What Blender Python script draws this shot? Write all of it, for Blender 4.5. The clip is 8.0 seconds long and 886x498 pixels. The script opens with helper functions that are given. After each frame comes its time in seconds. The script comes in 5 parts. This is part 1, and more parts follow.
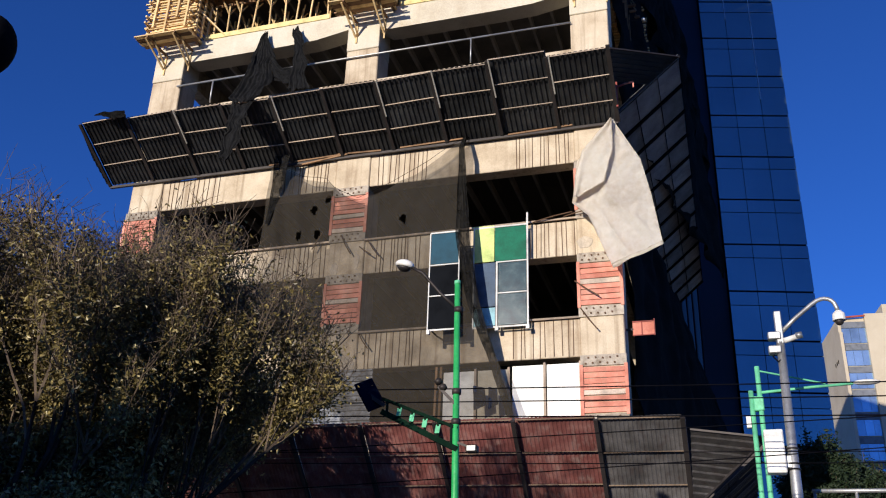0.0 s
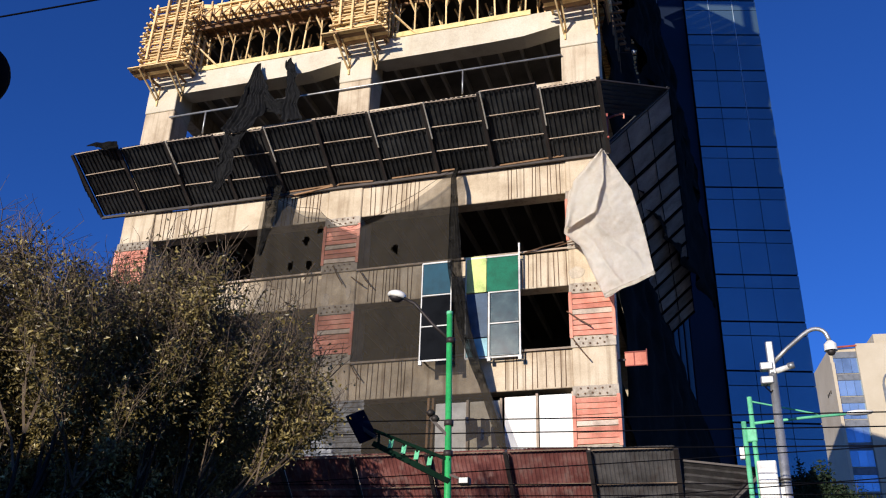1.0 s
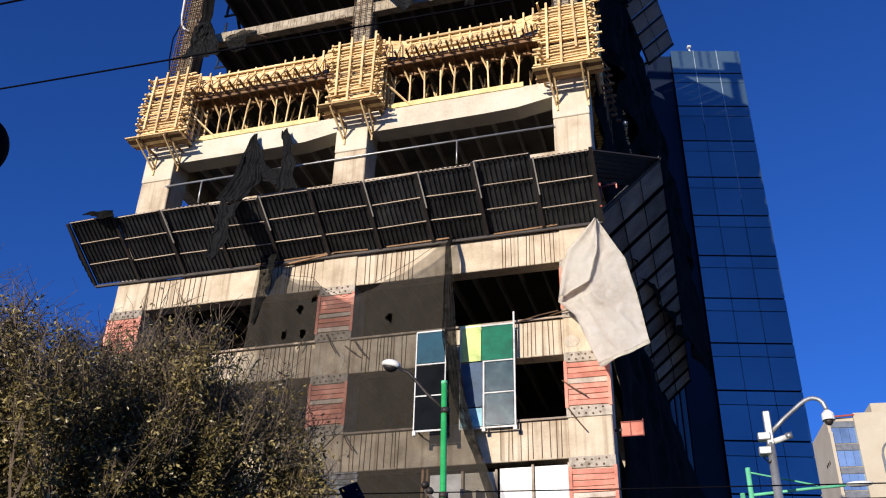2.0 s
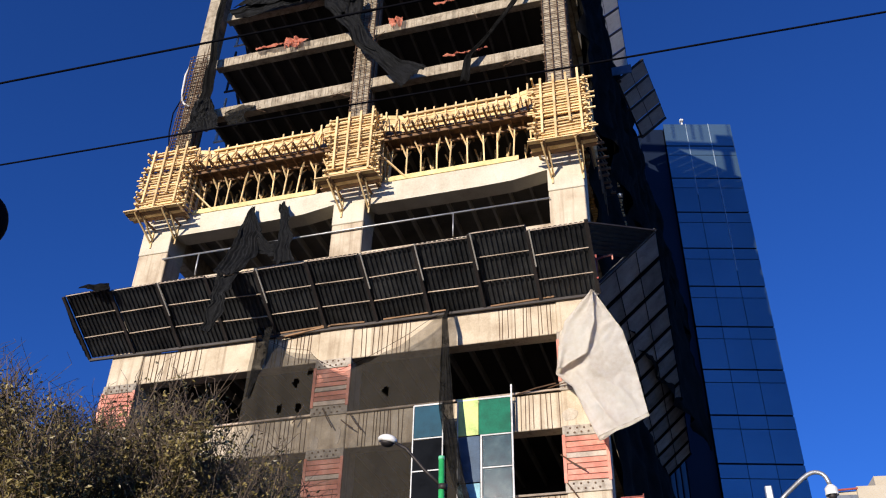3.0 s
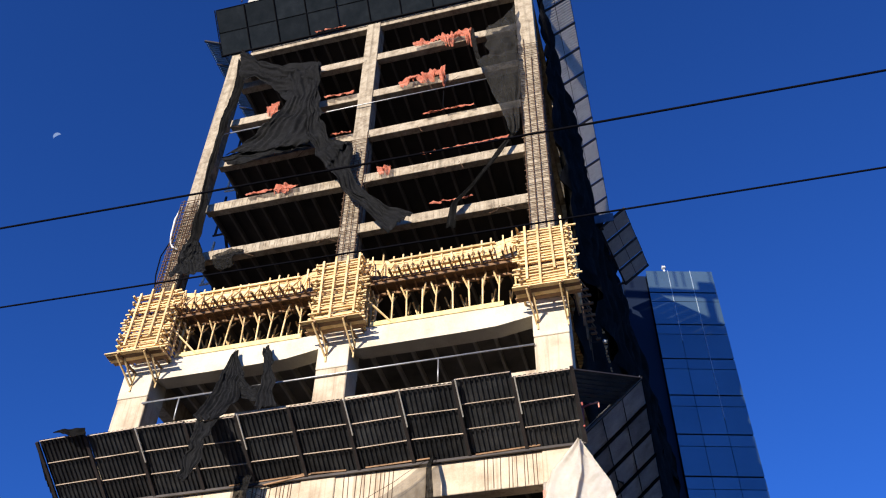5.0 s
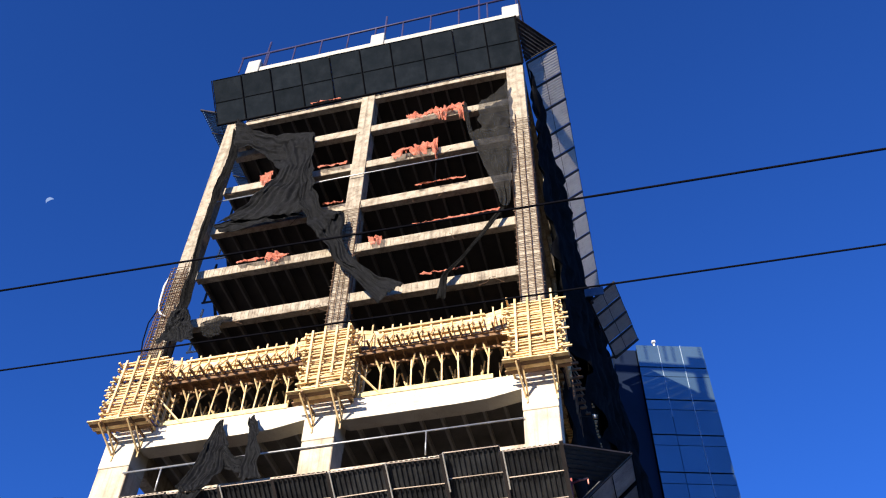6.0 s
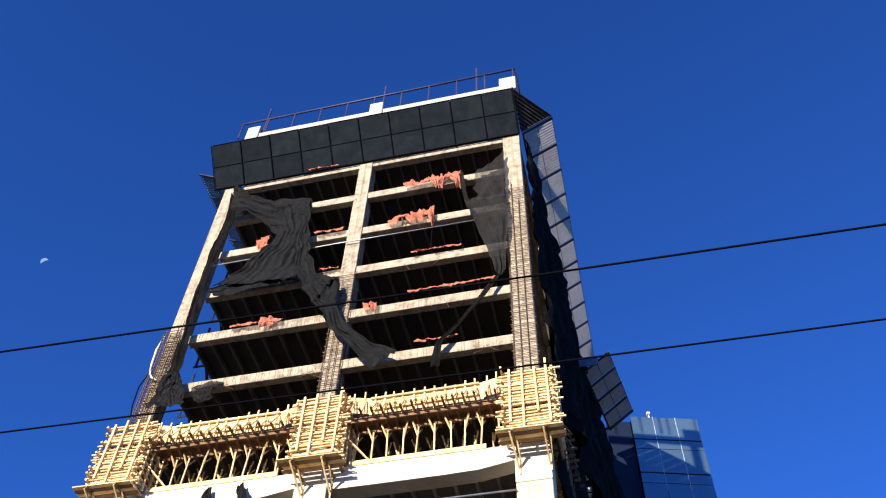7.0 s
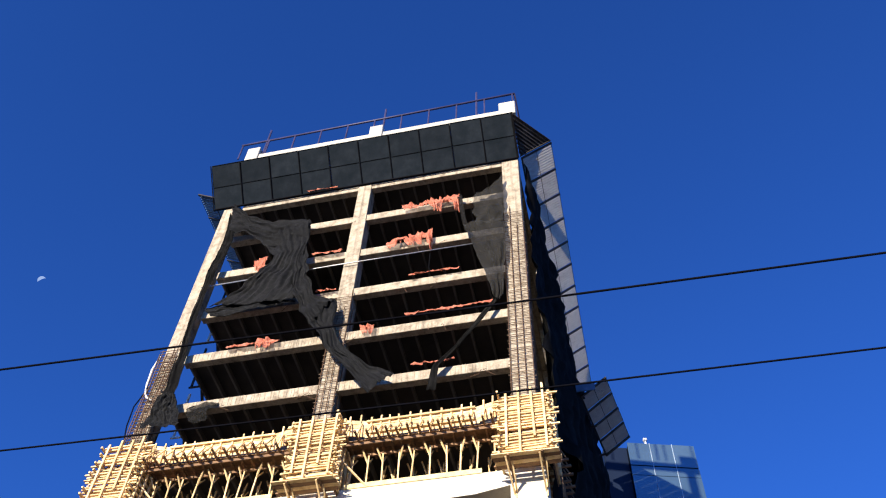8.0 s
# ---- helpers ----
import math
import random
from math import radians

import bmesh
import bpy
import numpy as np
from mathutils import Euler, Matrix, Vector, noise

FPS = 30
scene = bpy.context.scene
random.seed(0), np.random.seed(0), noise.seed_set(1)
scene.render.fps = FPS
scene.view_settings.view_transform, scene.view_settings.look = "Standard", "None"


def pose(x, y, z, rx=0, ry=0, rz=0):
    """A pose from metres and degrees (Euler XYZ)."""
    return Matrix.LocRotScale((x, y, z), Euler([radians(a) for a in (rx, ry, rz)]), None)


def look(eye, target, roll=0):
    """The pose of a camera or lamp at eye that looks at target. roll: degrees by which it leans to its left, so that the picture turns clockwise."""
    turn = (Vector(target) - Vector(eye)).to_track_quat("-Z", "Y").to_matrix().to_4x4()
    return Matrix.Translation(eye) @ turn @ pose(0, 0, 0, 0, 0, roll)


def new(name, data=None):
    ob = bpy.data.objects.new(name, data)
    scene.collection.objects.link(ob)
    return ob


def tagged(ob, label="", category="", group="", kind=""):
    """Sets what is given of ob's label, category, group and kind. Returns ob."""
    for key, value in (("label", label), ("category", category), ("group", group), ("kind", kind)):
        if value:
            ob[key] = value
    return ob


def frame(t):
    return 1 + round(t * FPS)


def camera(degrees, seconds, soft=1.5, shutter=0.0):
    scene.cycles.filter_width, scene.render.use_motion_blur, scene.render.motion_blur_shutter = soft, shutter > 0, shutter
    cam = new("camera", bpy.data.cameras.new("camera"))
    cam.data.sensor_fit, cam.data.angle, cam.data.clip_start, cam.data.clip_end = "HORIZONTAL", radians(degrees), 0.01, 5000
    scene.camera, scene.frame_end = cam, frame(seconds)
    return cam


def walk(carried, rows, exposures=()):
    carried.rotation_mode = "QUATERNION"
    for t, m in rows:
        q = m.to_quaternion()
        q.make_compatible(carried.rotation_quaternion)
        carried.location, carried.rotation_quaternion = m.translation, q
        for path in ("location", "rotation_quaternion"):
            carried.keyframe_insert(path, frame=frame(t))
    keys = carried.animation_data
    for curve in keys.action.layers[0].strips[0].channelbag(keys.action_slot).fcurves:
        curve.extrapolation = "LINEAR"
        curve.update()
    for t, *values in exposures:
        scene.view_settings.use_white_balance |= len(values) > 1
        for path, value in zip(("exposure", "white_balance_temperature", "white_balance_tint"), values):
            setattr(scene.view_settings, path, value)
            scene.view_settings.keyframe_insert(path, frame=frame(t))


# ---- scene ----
cam = camera(52.4, 8.0, soft=1.15)
# seconds, the eye's place along y and z, and its turn: the camera stands and tilts up along the tower
ROWS = [
    (0.0, 0.095, 1.565, 113.969, -1.746, 16.849),
    (0.5, 0.09, 1.57, 114.516, -1.656, 16.618),
    (1.0, 0.088, 1.57, 115.902, -1.511, 16.394),
    (1.5, 0.08, 1.57, 117.999, -1.425, 16.187),
    (3.0, 0.05, 1.592, 124.787, -1.064, 15.981),
    (3.5, 0.02, 1.608, 127.04, -0.942, 15.854),
    (4.0, 0.0, 1.612, 129.347, -0.856, 15.661),
    (4.5, -0.02, 1.62, 131.623, -0.804, 15.376),
    (6.0, -0.03, 1.635, 138.413, -1.033, 13.83),
    (6.5, -0.05, 1.635, 140.635, -1.141, 13.376),
    (7.0, -0.075, 1.618, 142.688, -1.348, 12.93),
    (7.5, -0.085, 1.61, 143.852, -1.52, 12.554),
    (8.0, -0.09, 1.606, 144.166, -1.653, 12.297),
]
walk(cam, [(t, pose(0, y, z, rx, ry, rz)) for t, y, z, rx, ry, rz in ROWS],
     exposures=((0.0, 0.28), (1.5, 0.36), (3.0, 0.42), (4.5, 0.54), (6.0, 1.05), (8.0, 1.14)))

# ---- light ----
SUN = Vector((-0.30, -1.0, 0.20)).normalized()
world = bpy.data.worlds.new("sky")
scene.world = world
world.use_nodes = True
wn = world.node_tree.nodes
wl = world.node_tree.links
sky = wn.new("ShaderNodeTexSky")
sky.sky_type = "NISHITA"
sky.sun_disc = False
sky.sun_elevation = math.asin(SUN.z)
sky.sun_rotation = math.atan2(SUN.x, SUN.y)
sky.altitude = 2300
sky.air_density, sky.dust_density, sky.ozone_density = 1.0, 0.0, 1.5
deep = wn.new("ShaderNodeMix")
deep.data_type, deep.blend_type = "RGBA", "MULTIPLY"
deep.inputs[0].default_value = 1.0
deep.inputs[7].default_value = (0.215, 0.575, 1.46, 1)
wl.new(sky.outputs[0], deep.inputs[6])
wl.new(deep.outputs[2], wn["Background"].inputs[0])
wn["Background"].inputs[1].default_value = 0.090
sun = new("sun", bpy.data.lights.new("sun", "SUN"))
sun.data.energy, sun.data.angle, sun.data.color = 4.5, radians(0.53), (1.0, 0.91, 0.79)
sun.matrix_world = look(tuple(SUN * 100), (0, 0, 0))

# ---- materials ----
def material(name, base, dark=None, light=None, rough=0.85, metal=0.0, grain=30.0, blotch=1.5, bump=0.15, streak=0.0,
             streak_colour=(0.05, 0.035, 0.02), vary=0.0, spec=0.3, through_light=0.0, clear=0.0, island=0.0):
    """Two scales of variation, a fine bump, rain streaks that run down, and a change from piece to piece."""
    m = bpy.data.materials.new(name)
    m.use_nodes = True
    n, l = m.node_tree.nodes, m.node_tree.links
    b = n["Principled BSDF"]
    dark = dark or tuple(c * 0.6 for c in base)
    light = light or tuple(min(1, c * 1.25) for c in base)
    co = n.new("ShaderNodeTexCoord")
    geo = n.new("ShaderNodeNewGeometry")
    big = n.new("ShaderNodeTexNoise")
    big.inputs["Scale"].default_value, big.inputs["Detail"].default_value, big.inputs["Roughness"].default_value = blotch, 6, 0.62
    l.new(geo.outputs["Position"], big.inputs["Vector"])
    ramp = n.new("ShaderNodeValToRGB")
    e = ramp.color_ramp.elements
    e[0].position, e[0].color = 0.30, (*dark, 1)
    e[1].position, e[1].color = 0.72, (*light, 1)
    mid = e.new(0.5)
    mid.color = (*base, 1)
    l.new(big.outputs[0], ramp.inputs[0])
    colour = ramp.outputs[0]
    fine = n.new("ShaderNodeTexNoise")
    fine.inputs["Scale"].default_value, fine.inputs["Detail"].default_value = grain, 4
    l.new(geo.outputs["Position"], fine.inputs["Vector"])
    def mix(kind, fac, a, c):
        x = n.new("ShaderNodeMix")
        x.data_type, x.blend_type = "RGBA", kind
        for value, i in ((fac, 0), (a, 6), (c, 7)):
            if isinstance(value, (float, int)):
                x.inputs[i].default_value = value
            elif isinstance(value, tuple):
                x.inputs[i].default_value = (*value, 1)
            else:
                l.new(value, x.inputs[i])
        return x.outputs[2]
    colour = mix("OVERLAY", 0.35, colour, fine.outputs[0])
    if streak:
        mp = n.new("ShaderNodeMapping")
        mp.inputs["Scale"].default_value = (5.0, 5.0, 0.22)
        l.new(geo.outputs["Position"], mp.inputs["Vector"])
        st = n.new("ShaderNodeTexNoise")
        st.inputs["Scale"].default_value, st.inputs["Detail"].default_value = 1.0, 5
        l.new(mp.outputs[0], st.inputs["Vector"])
        sr = n.new("ShaderNodeMapRange")
        sr.inputs[1].default_value, sr.inputs[2].default_value, sr.inputs[4].default_value = 0.52, 0.72, streak
        l.new(st.outputs[0], sr.inputs[0])
        colour = mix("MIX", sr.outputs[0], colour, streak_colour)
    if vary:
        info = n.new("ShaderNodeObjectInfo")
        hs = n.new("ShaderNodeHueSaturation")
        mr = n.new("ShaderNodeMapRange")
        mr.inputs[3].default_value, mr.inputs[4].default_value = 1 - vary, 1 + vary
        l.new(info.outputs["Random"], mr.inputs[0])
        l.new(mr.outputs[0], hs.inputs["Value"])
        l.new(colour, hs.inputs["Color"])
        colour = hs.outputs[0]
    if island:
        hs = n.new("ShaderNodeHueSaturation")
        mr = n.new("ShaderNodeMapRange")
        mr.inputs[3].default_value, mr.inputs[4].default_value = 1 - island, 1 + island
        l.new(geo.outputs["Random Per Island"], mr.inputs[0])
        l.new(mr.outputs[0], hs.inputs["Value"])
        l.new(colour, hs.inputs["Color"])
        colour = hs.outputs[0]
    l.new(colour, b.inputs["Base Color"])
    b.inputs["Roughness"].default_value, b.inputs["Metallic"].default_value = rough, metal
    b.inputs["Specular IOR Level"].default_value = spec
    if bump:
        bp = n.new("ShaderNodeBump")
        bp.inputs["Strength"].default_value, bp.inputs["Distance"].default_value = bump, 0.02
        l.new(fine.outputs[0], bp.inputs["Height"])
        l.new(bp.outputs[0], b.inputs["Normal"])
    out = n["Material Output"]
    last = b.outputs[0]
    if through_light:
        tl = n.new("ShaderNodeBsdfTranslucent")
        l.new(colour, tl.inputs[0])
        ms = n.new("ShaderNodeMixShader")
        ms.inputs[0].default_value = through_light
        l.new(last, ms.inputs[1])
        l.new(tl.outputs[0], ms.inputs[2])
        last = ms.outputs[0]
    if clear:
        tp = n.new("ShaderNodeBsdfTransparent")
        ms = n.new("ShaderNodeMixShader")
        cl = n.new("ShaderNodeMapRange")
        cl.inputs[1].default_value, cl.inputs[2].default_value = 0.3, 0.7
        cl.inputs[3].default_value, cl.inputs[4].default_value = max(0, clear - 0.12), min(1, clear + 0.12)
        l.new(big.outputs[0], cl.inputs[0])
        l.new(cl.outputs[0], ms.inputs[0])
        l.new(last, ms.inputs[1])
        l.new(tp.outputs[0], ms.inputs[2])
        last = ms.outputs[0]
    l.new(last, out.inputs[0])
    return m


CONCRETE_OLD = material("old_concrete", (0.56, 0.46, 0.33), (0.40, 0.31, 0.21), (0.66, 0.57, 0.43), streak=0.55, streak_colour=(0.17, 0.10, 0.05), blotch=0.9)
CONCRETE_NEW = material("fresh_concrete", (0.60, 0.54, 0.42), (0.50, 0.43, 0.32), (0.67, 0.61, 0.50), streak=0.15, streak_colour=(0.40, 0.30, 0.19), blotch=0.7, bump=0.08)
CONCRETE_RAW = material("chipped_concrete", (0.38, 0.315, 0.225), (0.20, 0.155, 0.105), (0.48, 0.41, 0.305), streak=0.45, grain=14, bump=0.7, blotch=2.5)
CONCRETE_CAGE = material("rust_stained_column_core", (0.34, 0.28, 0.20), (0.18, 0.135, 0.09), (0.47, 0.40, 0.30), streak=0.35, grain=12, bump=0.9, blotch=4)
# shade under the slabs is in these colours; the paler pair holds bounced light
SOFFIT = material("shaded_slab_underside", (0.050, 0.042, 0.036), blotch=0.5)
SOFFIT_BOUNCE_LIT = material("bounce_lit_slab_underside", (0.22, 0.20, 0.175), blotch=0.6)
JOIST_BOUNCE_LIT = material("bounce_lit_joist", (0.48, 0.44, 0.38), blotch=0.7)
JOIST_SHADED = material("shaded_joist", (0.125, 0.112, 0.098), blotch=0.7)
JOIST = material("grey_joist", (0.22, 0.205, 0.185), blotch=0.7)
REBAR = material("rusty_rebar", (0.13, 0.075, 0.045), rough=0.8, metal=0.3, grain=60)
STEEL_DARK = material("dark_painted_steel", (0.045, 0.038, 0.036), rough=0.55, metal=0.4)
STEEL_GREY = material("galvanised_steel", (0.42, 0.42, 0.41), rough=0.45, metal=0.7)
STEEL_RED = material("oxide_red_steel", (0.30, 0.06, 0.045), rough=0.6)
BATTEN = material("weathered_batten", (0.42, 0.33, 0.25), vary=0.3)
SHEET_BLACK = material("black_corrugated_sheet", (0.030, 0.031, 0.033), (0.016, 0.016, 0.017), (0.055, 0.056, 0.056), rough=0.5, metal=0.2, vary=0.35, streak=0.3, streak_colour=(0.07, 0.06, 0.05))
SHEET_RED = material("faded_red_corrugated_sheet", (0.18, 0.062, 0.054), (0.10, 0.034, 0.030), (0.29, 0.14, 0.12), rough=0.6, vary=0.35, streak=0.6, streak_colour=(0.27, 0.19, 0.165))
SHEET_GREY = material("grey_corrugated_sheet", (0.60, 0.545, 0.45), (0.54, 0.485, 0.40), (0.65, 0.60, 0.50), rough=0.7, vary=0.05, through_light=0.5, streak=0.15)
SHEET_DEEP = material("blue_black_corrugated_sheet", (0.06, 0.075, 0.09), (0.04, 0.05, 0.062), (0.10, 0.115, 0.13), rough=0.4, metal=0.3)
SHEET_WORN = material("worn_grey_corrugated_sheet", (0.10, 0.094, 0.092), (0.05, 0.046, 0.045), (0.16, 0.15, 0.147), rough=0.55, metal=0.1, vary=0.25, streak=0.55, streak_colour=(0.06, 0.04, 0.035))
# dark and bright blotches paint the tree's dappled shade, over rain streaks
SHEET_WALL = material("streaked_dappled_wall_sheet", (0.20, 0.21, 0.23), (0.04, 0.042, 0.05), (0.42, 0.43, 0.45), rough=0.6, vary=0.2, streak=0.4, blotch=3)
SHEET_ROOF = material("smooth_dark_slate_sheet", (0.012, 0.016, 0.021), (0.008, 0.012, 0.016), (0.018, 0.023, 0.029), rough=0.8, vary=0.12, spec=0.04)
# galvanised sheet with the sky's blue reflection put into its colour
SHEET_SKY_TINT = material("sky_tinted_zinc_sheet", (0.10, 0.17, 0.26), (0.07, 0.12, 0.19), (0.15, 0.23, 0.33), rough=0.45, metal=0.3, vary=0.25)
SHEET_SMOKE = material("smoky_corrugated_sheet", (0.33, 0.325, 0.315), (0.22, 0.215, 0.21), (0.43, 0.425, 0.415), rough=0.6, vary=0.3, through_light=0.25)
TIMBER = material("yellow_pine_board", (0.74, 0.52, 0.25), (0.56, 0.36, 0.15), (0.82, 0.64, 0.36), rough=0.75, vary=0.25, blotch=3, grain=45)
# darker pine for used boards; also holds the shade under and beside formwork
TIMBER_DARK = material("used_and_shaded_pine_board", (0.235, 0.135, 0.07), rough=0.8, vary=0.3, blotch=3, grain=45)
PLY = material("yellow_form_board", (0.78, 0.62, 0.27), rough=0.6, blotch=2)
PLATE_RED = material("salmon_steel_plate", (0.62, 0.23, 0.16), (0.46, 0.14, 0.09), (0.72, 0.36, 0.26), rough=0.65, vary=0.22, streak=0.35, streak_colour=(0.30, 0.16, 0.10))
PLATE_PALE = material("pale_primer_plate", (0.62, 0.50, 0.40), vary=0.15, streak=0.3)
BRACKET = material("stained_steel_collar", (0.36, 0.31, 0.25), (0.2, 0.16, 0.12), blotch=5, vary=0.2)
NET_BLACK = material("black_shade_net", (0.012, 0.0115, 0.011), (0.006, 0.006, 0.006), (0.022, 0.021, 0.020), rough=0.9, bump=0.3, grain=25, spec=0.1)
NET_FOLD = material("black_net_in_heavy_folds", (0.0135, 0.0137, 0.0145), (0.007, 0.007, 0.0075), (0.027, 0.027, 0.028), rough=0.8, spec=0.25, bump=0.35, grain=22, blotch=5)
NET_THIN = material("thin_grey_shade_net", (0.058, 0.050, 0.040), (0.042, 0.036, 0.029), (0.072, 0.063, 0.052), rough=0.95, spec=0.03, clear=0.50)
NET_UPPER = material("torn_grey_shade_net", (0.045, 0.043, 0.040), (0.028, 0.027, 0.025), (0.065, 0.062, 0.058), rough=0.95, spec=0.05, clear=0.36, blotch=2.5)
NET_DENSE = material("dense_black_shade_net", (0.022, 0.021, 0.020), (0.011, 0.011, 0.010), (0.038, 0.036, 0.034), rough=0.95, spec=0.05, clear=0.12, blotch=5)
NET_ORANGE = material("faded_orange_mesh", (0.60, 0.185, 0.11), (0.34, 0.085, 0.05), (0.72, 0.34, 0.23), rough=0.85, blotch=5, clear=0.34)
CANVAS = material("off_white_tarpaulin", (0.80, 0.74, 0.64), (0.70, 0.63, 0.53), (0.84, 0.80, 0.71), rough=0.9, blotch=0.8, bump=0.06, grain=9)
WHITE_BOARD = material("white_board", (0.80, 0.78, 0.73), (0.70, 0.67, 0.60), (0.86, 0.85, 0.81), rough=0.6, blotch=0.8)
WHITE_PAINT = material("white_parapet_paint", (0.43, 0.405, 0.35), (0.36, 0.33, 0.28), (0.49, 0.465, 0.41), rough=0.8)
ALUMINIUM = material("white_window_frame", (0.60, 0.59, 0.56), rough=0.5, grain=60)
PANEL_BLUE = material("petrol_blue_panel", (0.009, 0.058, 0.092), rough=0.5, spec=0.1, vary=0.05)
PANEL_LIME = material("lime_green_panel", (0.52, 0.62, 0.22), rough=0.5, spec=0.1)
PANEL_GREEN = material("emerald_green_panel", (0.003, 0.135, 0.075), rough=0.5, spec=0.1)
PANEL_CYAN = material("pale_cyan_panel", (0.22, 0.45, 0.52), rough=0.5)
GLASS_DUST = material("dusty_blue_glass", (0.018, 0.050, 0.065), (0.010, 0.028, 0.04), (0.05, 0.09, 0.10), rough=0.18, spec=0.3, blotch=3)
GLASS_DARK = material("dark_window_glass", (0.008, 0.009, 0.011), rough=0.8, spec=0.02, bump=0)
PANEL_HAZE = material("hazy_blue_pane", (0.05, 0.085, 0.14), rough=0.4, spec=0.1)
TIE = material("weathered_tie_bar", (0.17, 0.12, 0.08), rough=0.85)
GLASS_TOWER = material("blue_mirror_glass", (0.17, 0.285, 0.345), (0.13, 0.23, 0.29), (0.21, 0.33, 0.39), rough=0.12, metal=0.75, bump=0.0, vary=0.08, blotch=0.12)
# navy side and bay glass: the darkness they reflect is in the colour
GLASS_NIGHT = material("dark_reflection_glass", (0.004, 0.006, 0.012), rough=0.9, metal=0.0, spec=0.02, bump=0.0, blotch=0.12)
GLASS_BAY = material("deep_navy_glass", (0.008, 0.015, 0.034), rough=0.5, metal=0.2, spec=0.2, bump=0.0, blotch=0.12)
MULLION = material("navy_mullion", (0.010, 0.018, 0.035), rough=0.8, spec=0.05)
MULLION_SUNLIT = material("sunlit_mullion", (0.45, 0.52, 0.6), rough=0.4, metal=0.3)
BEIGE = material("beige_stone_cladding", (0.50, 0.43, 0.32), (0.44, 0.37, 0.27), (0.55, 0.48, 0.37), blotch=0.2)
GLASS_OFFICE = material("pale_blue_office_glass", (0.30, 0.43, 0.58), rough=0.12, metal=0.6, bump=0.0, vary=0.2, blotch=0.2)
SPANDREL = material("grey_spandrel", (0.16, 0.17, 0.19), rough=0.4)
GREEN_PAINT = material("bright_green_pole_paint", (0.03, 0.36, 0.10), (0.02, 0.26, 0.07), (0.05, 0.44, 0.14), rough=0.4, blotch=2)
GREEN_PALE = material("mint_green_pole_paint", (0.14, 0.52, 0.28), rough=0.45, blotch=2)
SIGN_BLUE = material("dark_blue_sign_back", (0.002, 0.005, 0.016), rough=0.9, spec=0.03)
PALE_LAMP = material("pale_lamp_housing", (0.74, 0.72, 0.67), rough=0.45)
BLACK = material("black_rubber", (0.004, 0.004, 0.005), rough=0.9, spec=0.05)
WIRE = material("black_cable_sheath", (0.004, 0.004, 0.006), rough=0.9, spec=0.03, bump=0)
PURPLE = material("dull_violet_rail_paint", (0.045, 0.040, 0.095), rough=0.5)
BARK = material("dark_bark", (0.020, 0.015, 0.012), (0.010, 0.008, 0.006), (0.04, 0.03, 0.024), grain=20, bump=0.6, blotch=4)
TWIG = material("grey_brown_twig", (0.105, 0.076, 0.052), blotch=4, bump=0)
ASPHALT = material("asphalt", (0.09, 0.085, 0.08), grain=60, blotch=0.4)
PAVING = material("concrete_paving", (0.28, 0.27, 0.25), blotch=0.8)
PLASTER = material("cream_plaster", (0.52, 0.44, 0.34), blotch=0.5, streak=0.3)
DARK_VOID = material("shaded_interior_block", (0.045, 0.040, 0.036), blotch=0.6)
GREEN_CLOTH = material("dark_blue_laundry", (0.03, 0.04, 0.075), bump=0.3)
LEAF = material("olive_leaf", (0.150, 0.115, 0.036), (0.030, 0.027, 0.010), (0.46, 0.37, 0.15), rough=0.42, blotch=2.2, bump=0, through_light=0.06, spec=0.4, island=0.6)
LEAF_DARK = material("deep_green_leaf", (0.02, 0.035, 0.015), rough=0.6, blotch=3, bump=0, through_light=0.15)


# ---- builders ----
def box_mesh(bm, x0, x1, y0, y1, z0, z1, m=None):
    vs = [bm.verts.new((x, y, z)) for x in (x0, x1) for y in (y0, y1) for z in (z0, z1)]
    if m is not None:
        for v in vs:
            v.co = m @ v.co
    for f in ((0, 1, 3, 2), (4, 6, 7, 5), (0, 4, 5, 1), (2, 3, 7, 6), (0, 2, 6, 4), (1, 5, 7, 3)):
        bm.faces.new([vs[i] for i in f])
    return vs


def finish(bm, name, mat, smooth=False):
    me = bpy.data.meshes.new(name)
    bmesh.ops.recalc_face_normals(bm, faces=bm.faces)
    bm.to_mesh(me)
    bm.free()
    me.materials.append(mat)
    if smooth:
        for p in me.polygons:
            p.use_smooth = True
    return me


def thing(name, label, category, at=(0, 0, 0), group="", kind=""):
    ob = new(name)
    ob.empty_display_size = 0.2
    ob.location = at
    return tagged(ob, label, category, group, kind)


def part(name, bm, mat, parent=None, label="", smooth=False):
    ob = new(name, finish(bm, name, mat, smooth))
    ob.parent = parent
    return tagged(ob, label) if label else ob


def solo(name, bm, mat, label, category, group="", kind="", smooth=False):
    return tagged(new(name, finish(bm, name, mat, smooth)), label, category, group, kind)


def block(name, mat, parent, x0, x1, y0, y1, z0, z1, label="", bevel=0.0):
    bm = bmesh.new()
    box_mesh(bm, x0, x1, y0, y1, z0, z1)
    if bevel:
        bmesh.ops.bevel(bm, geom=bm.edges[:], offset=bevel, segments=1, affect="EDGES")
    return part(name, bm, mat, parent, label)


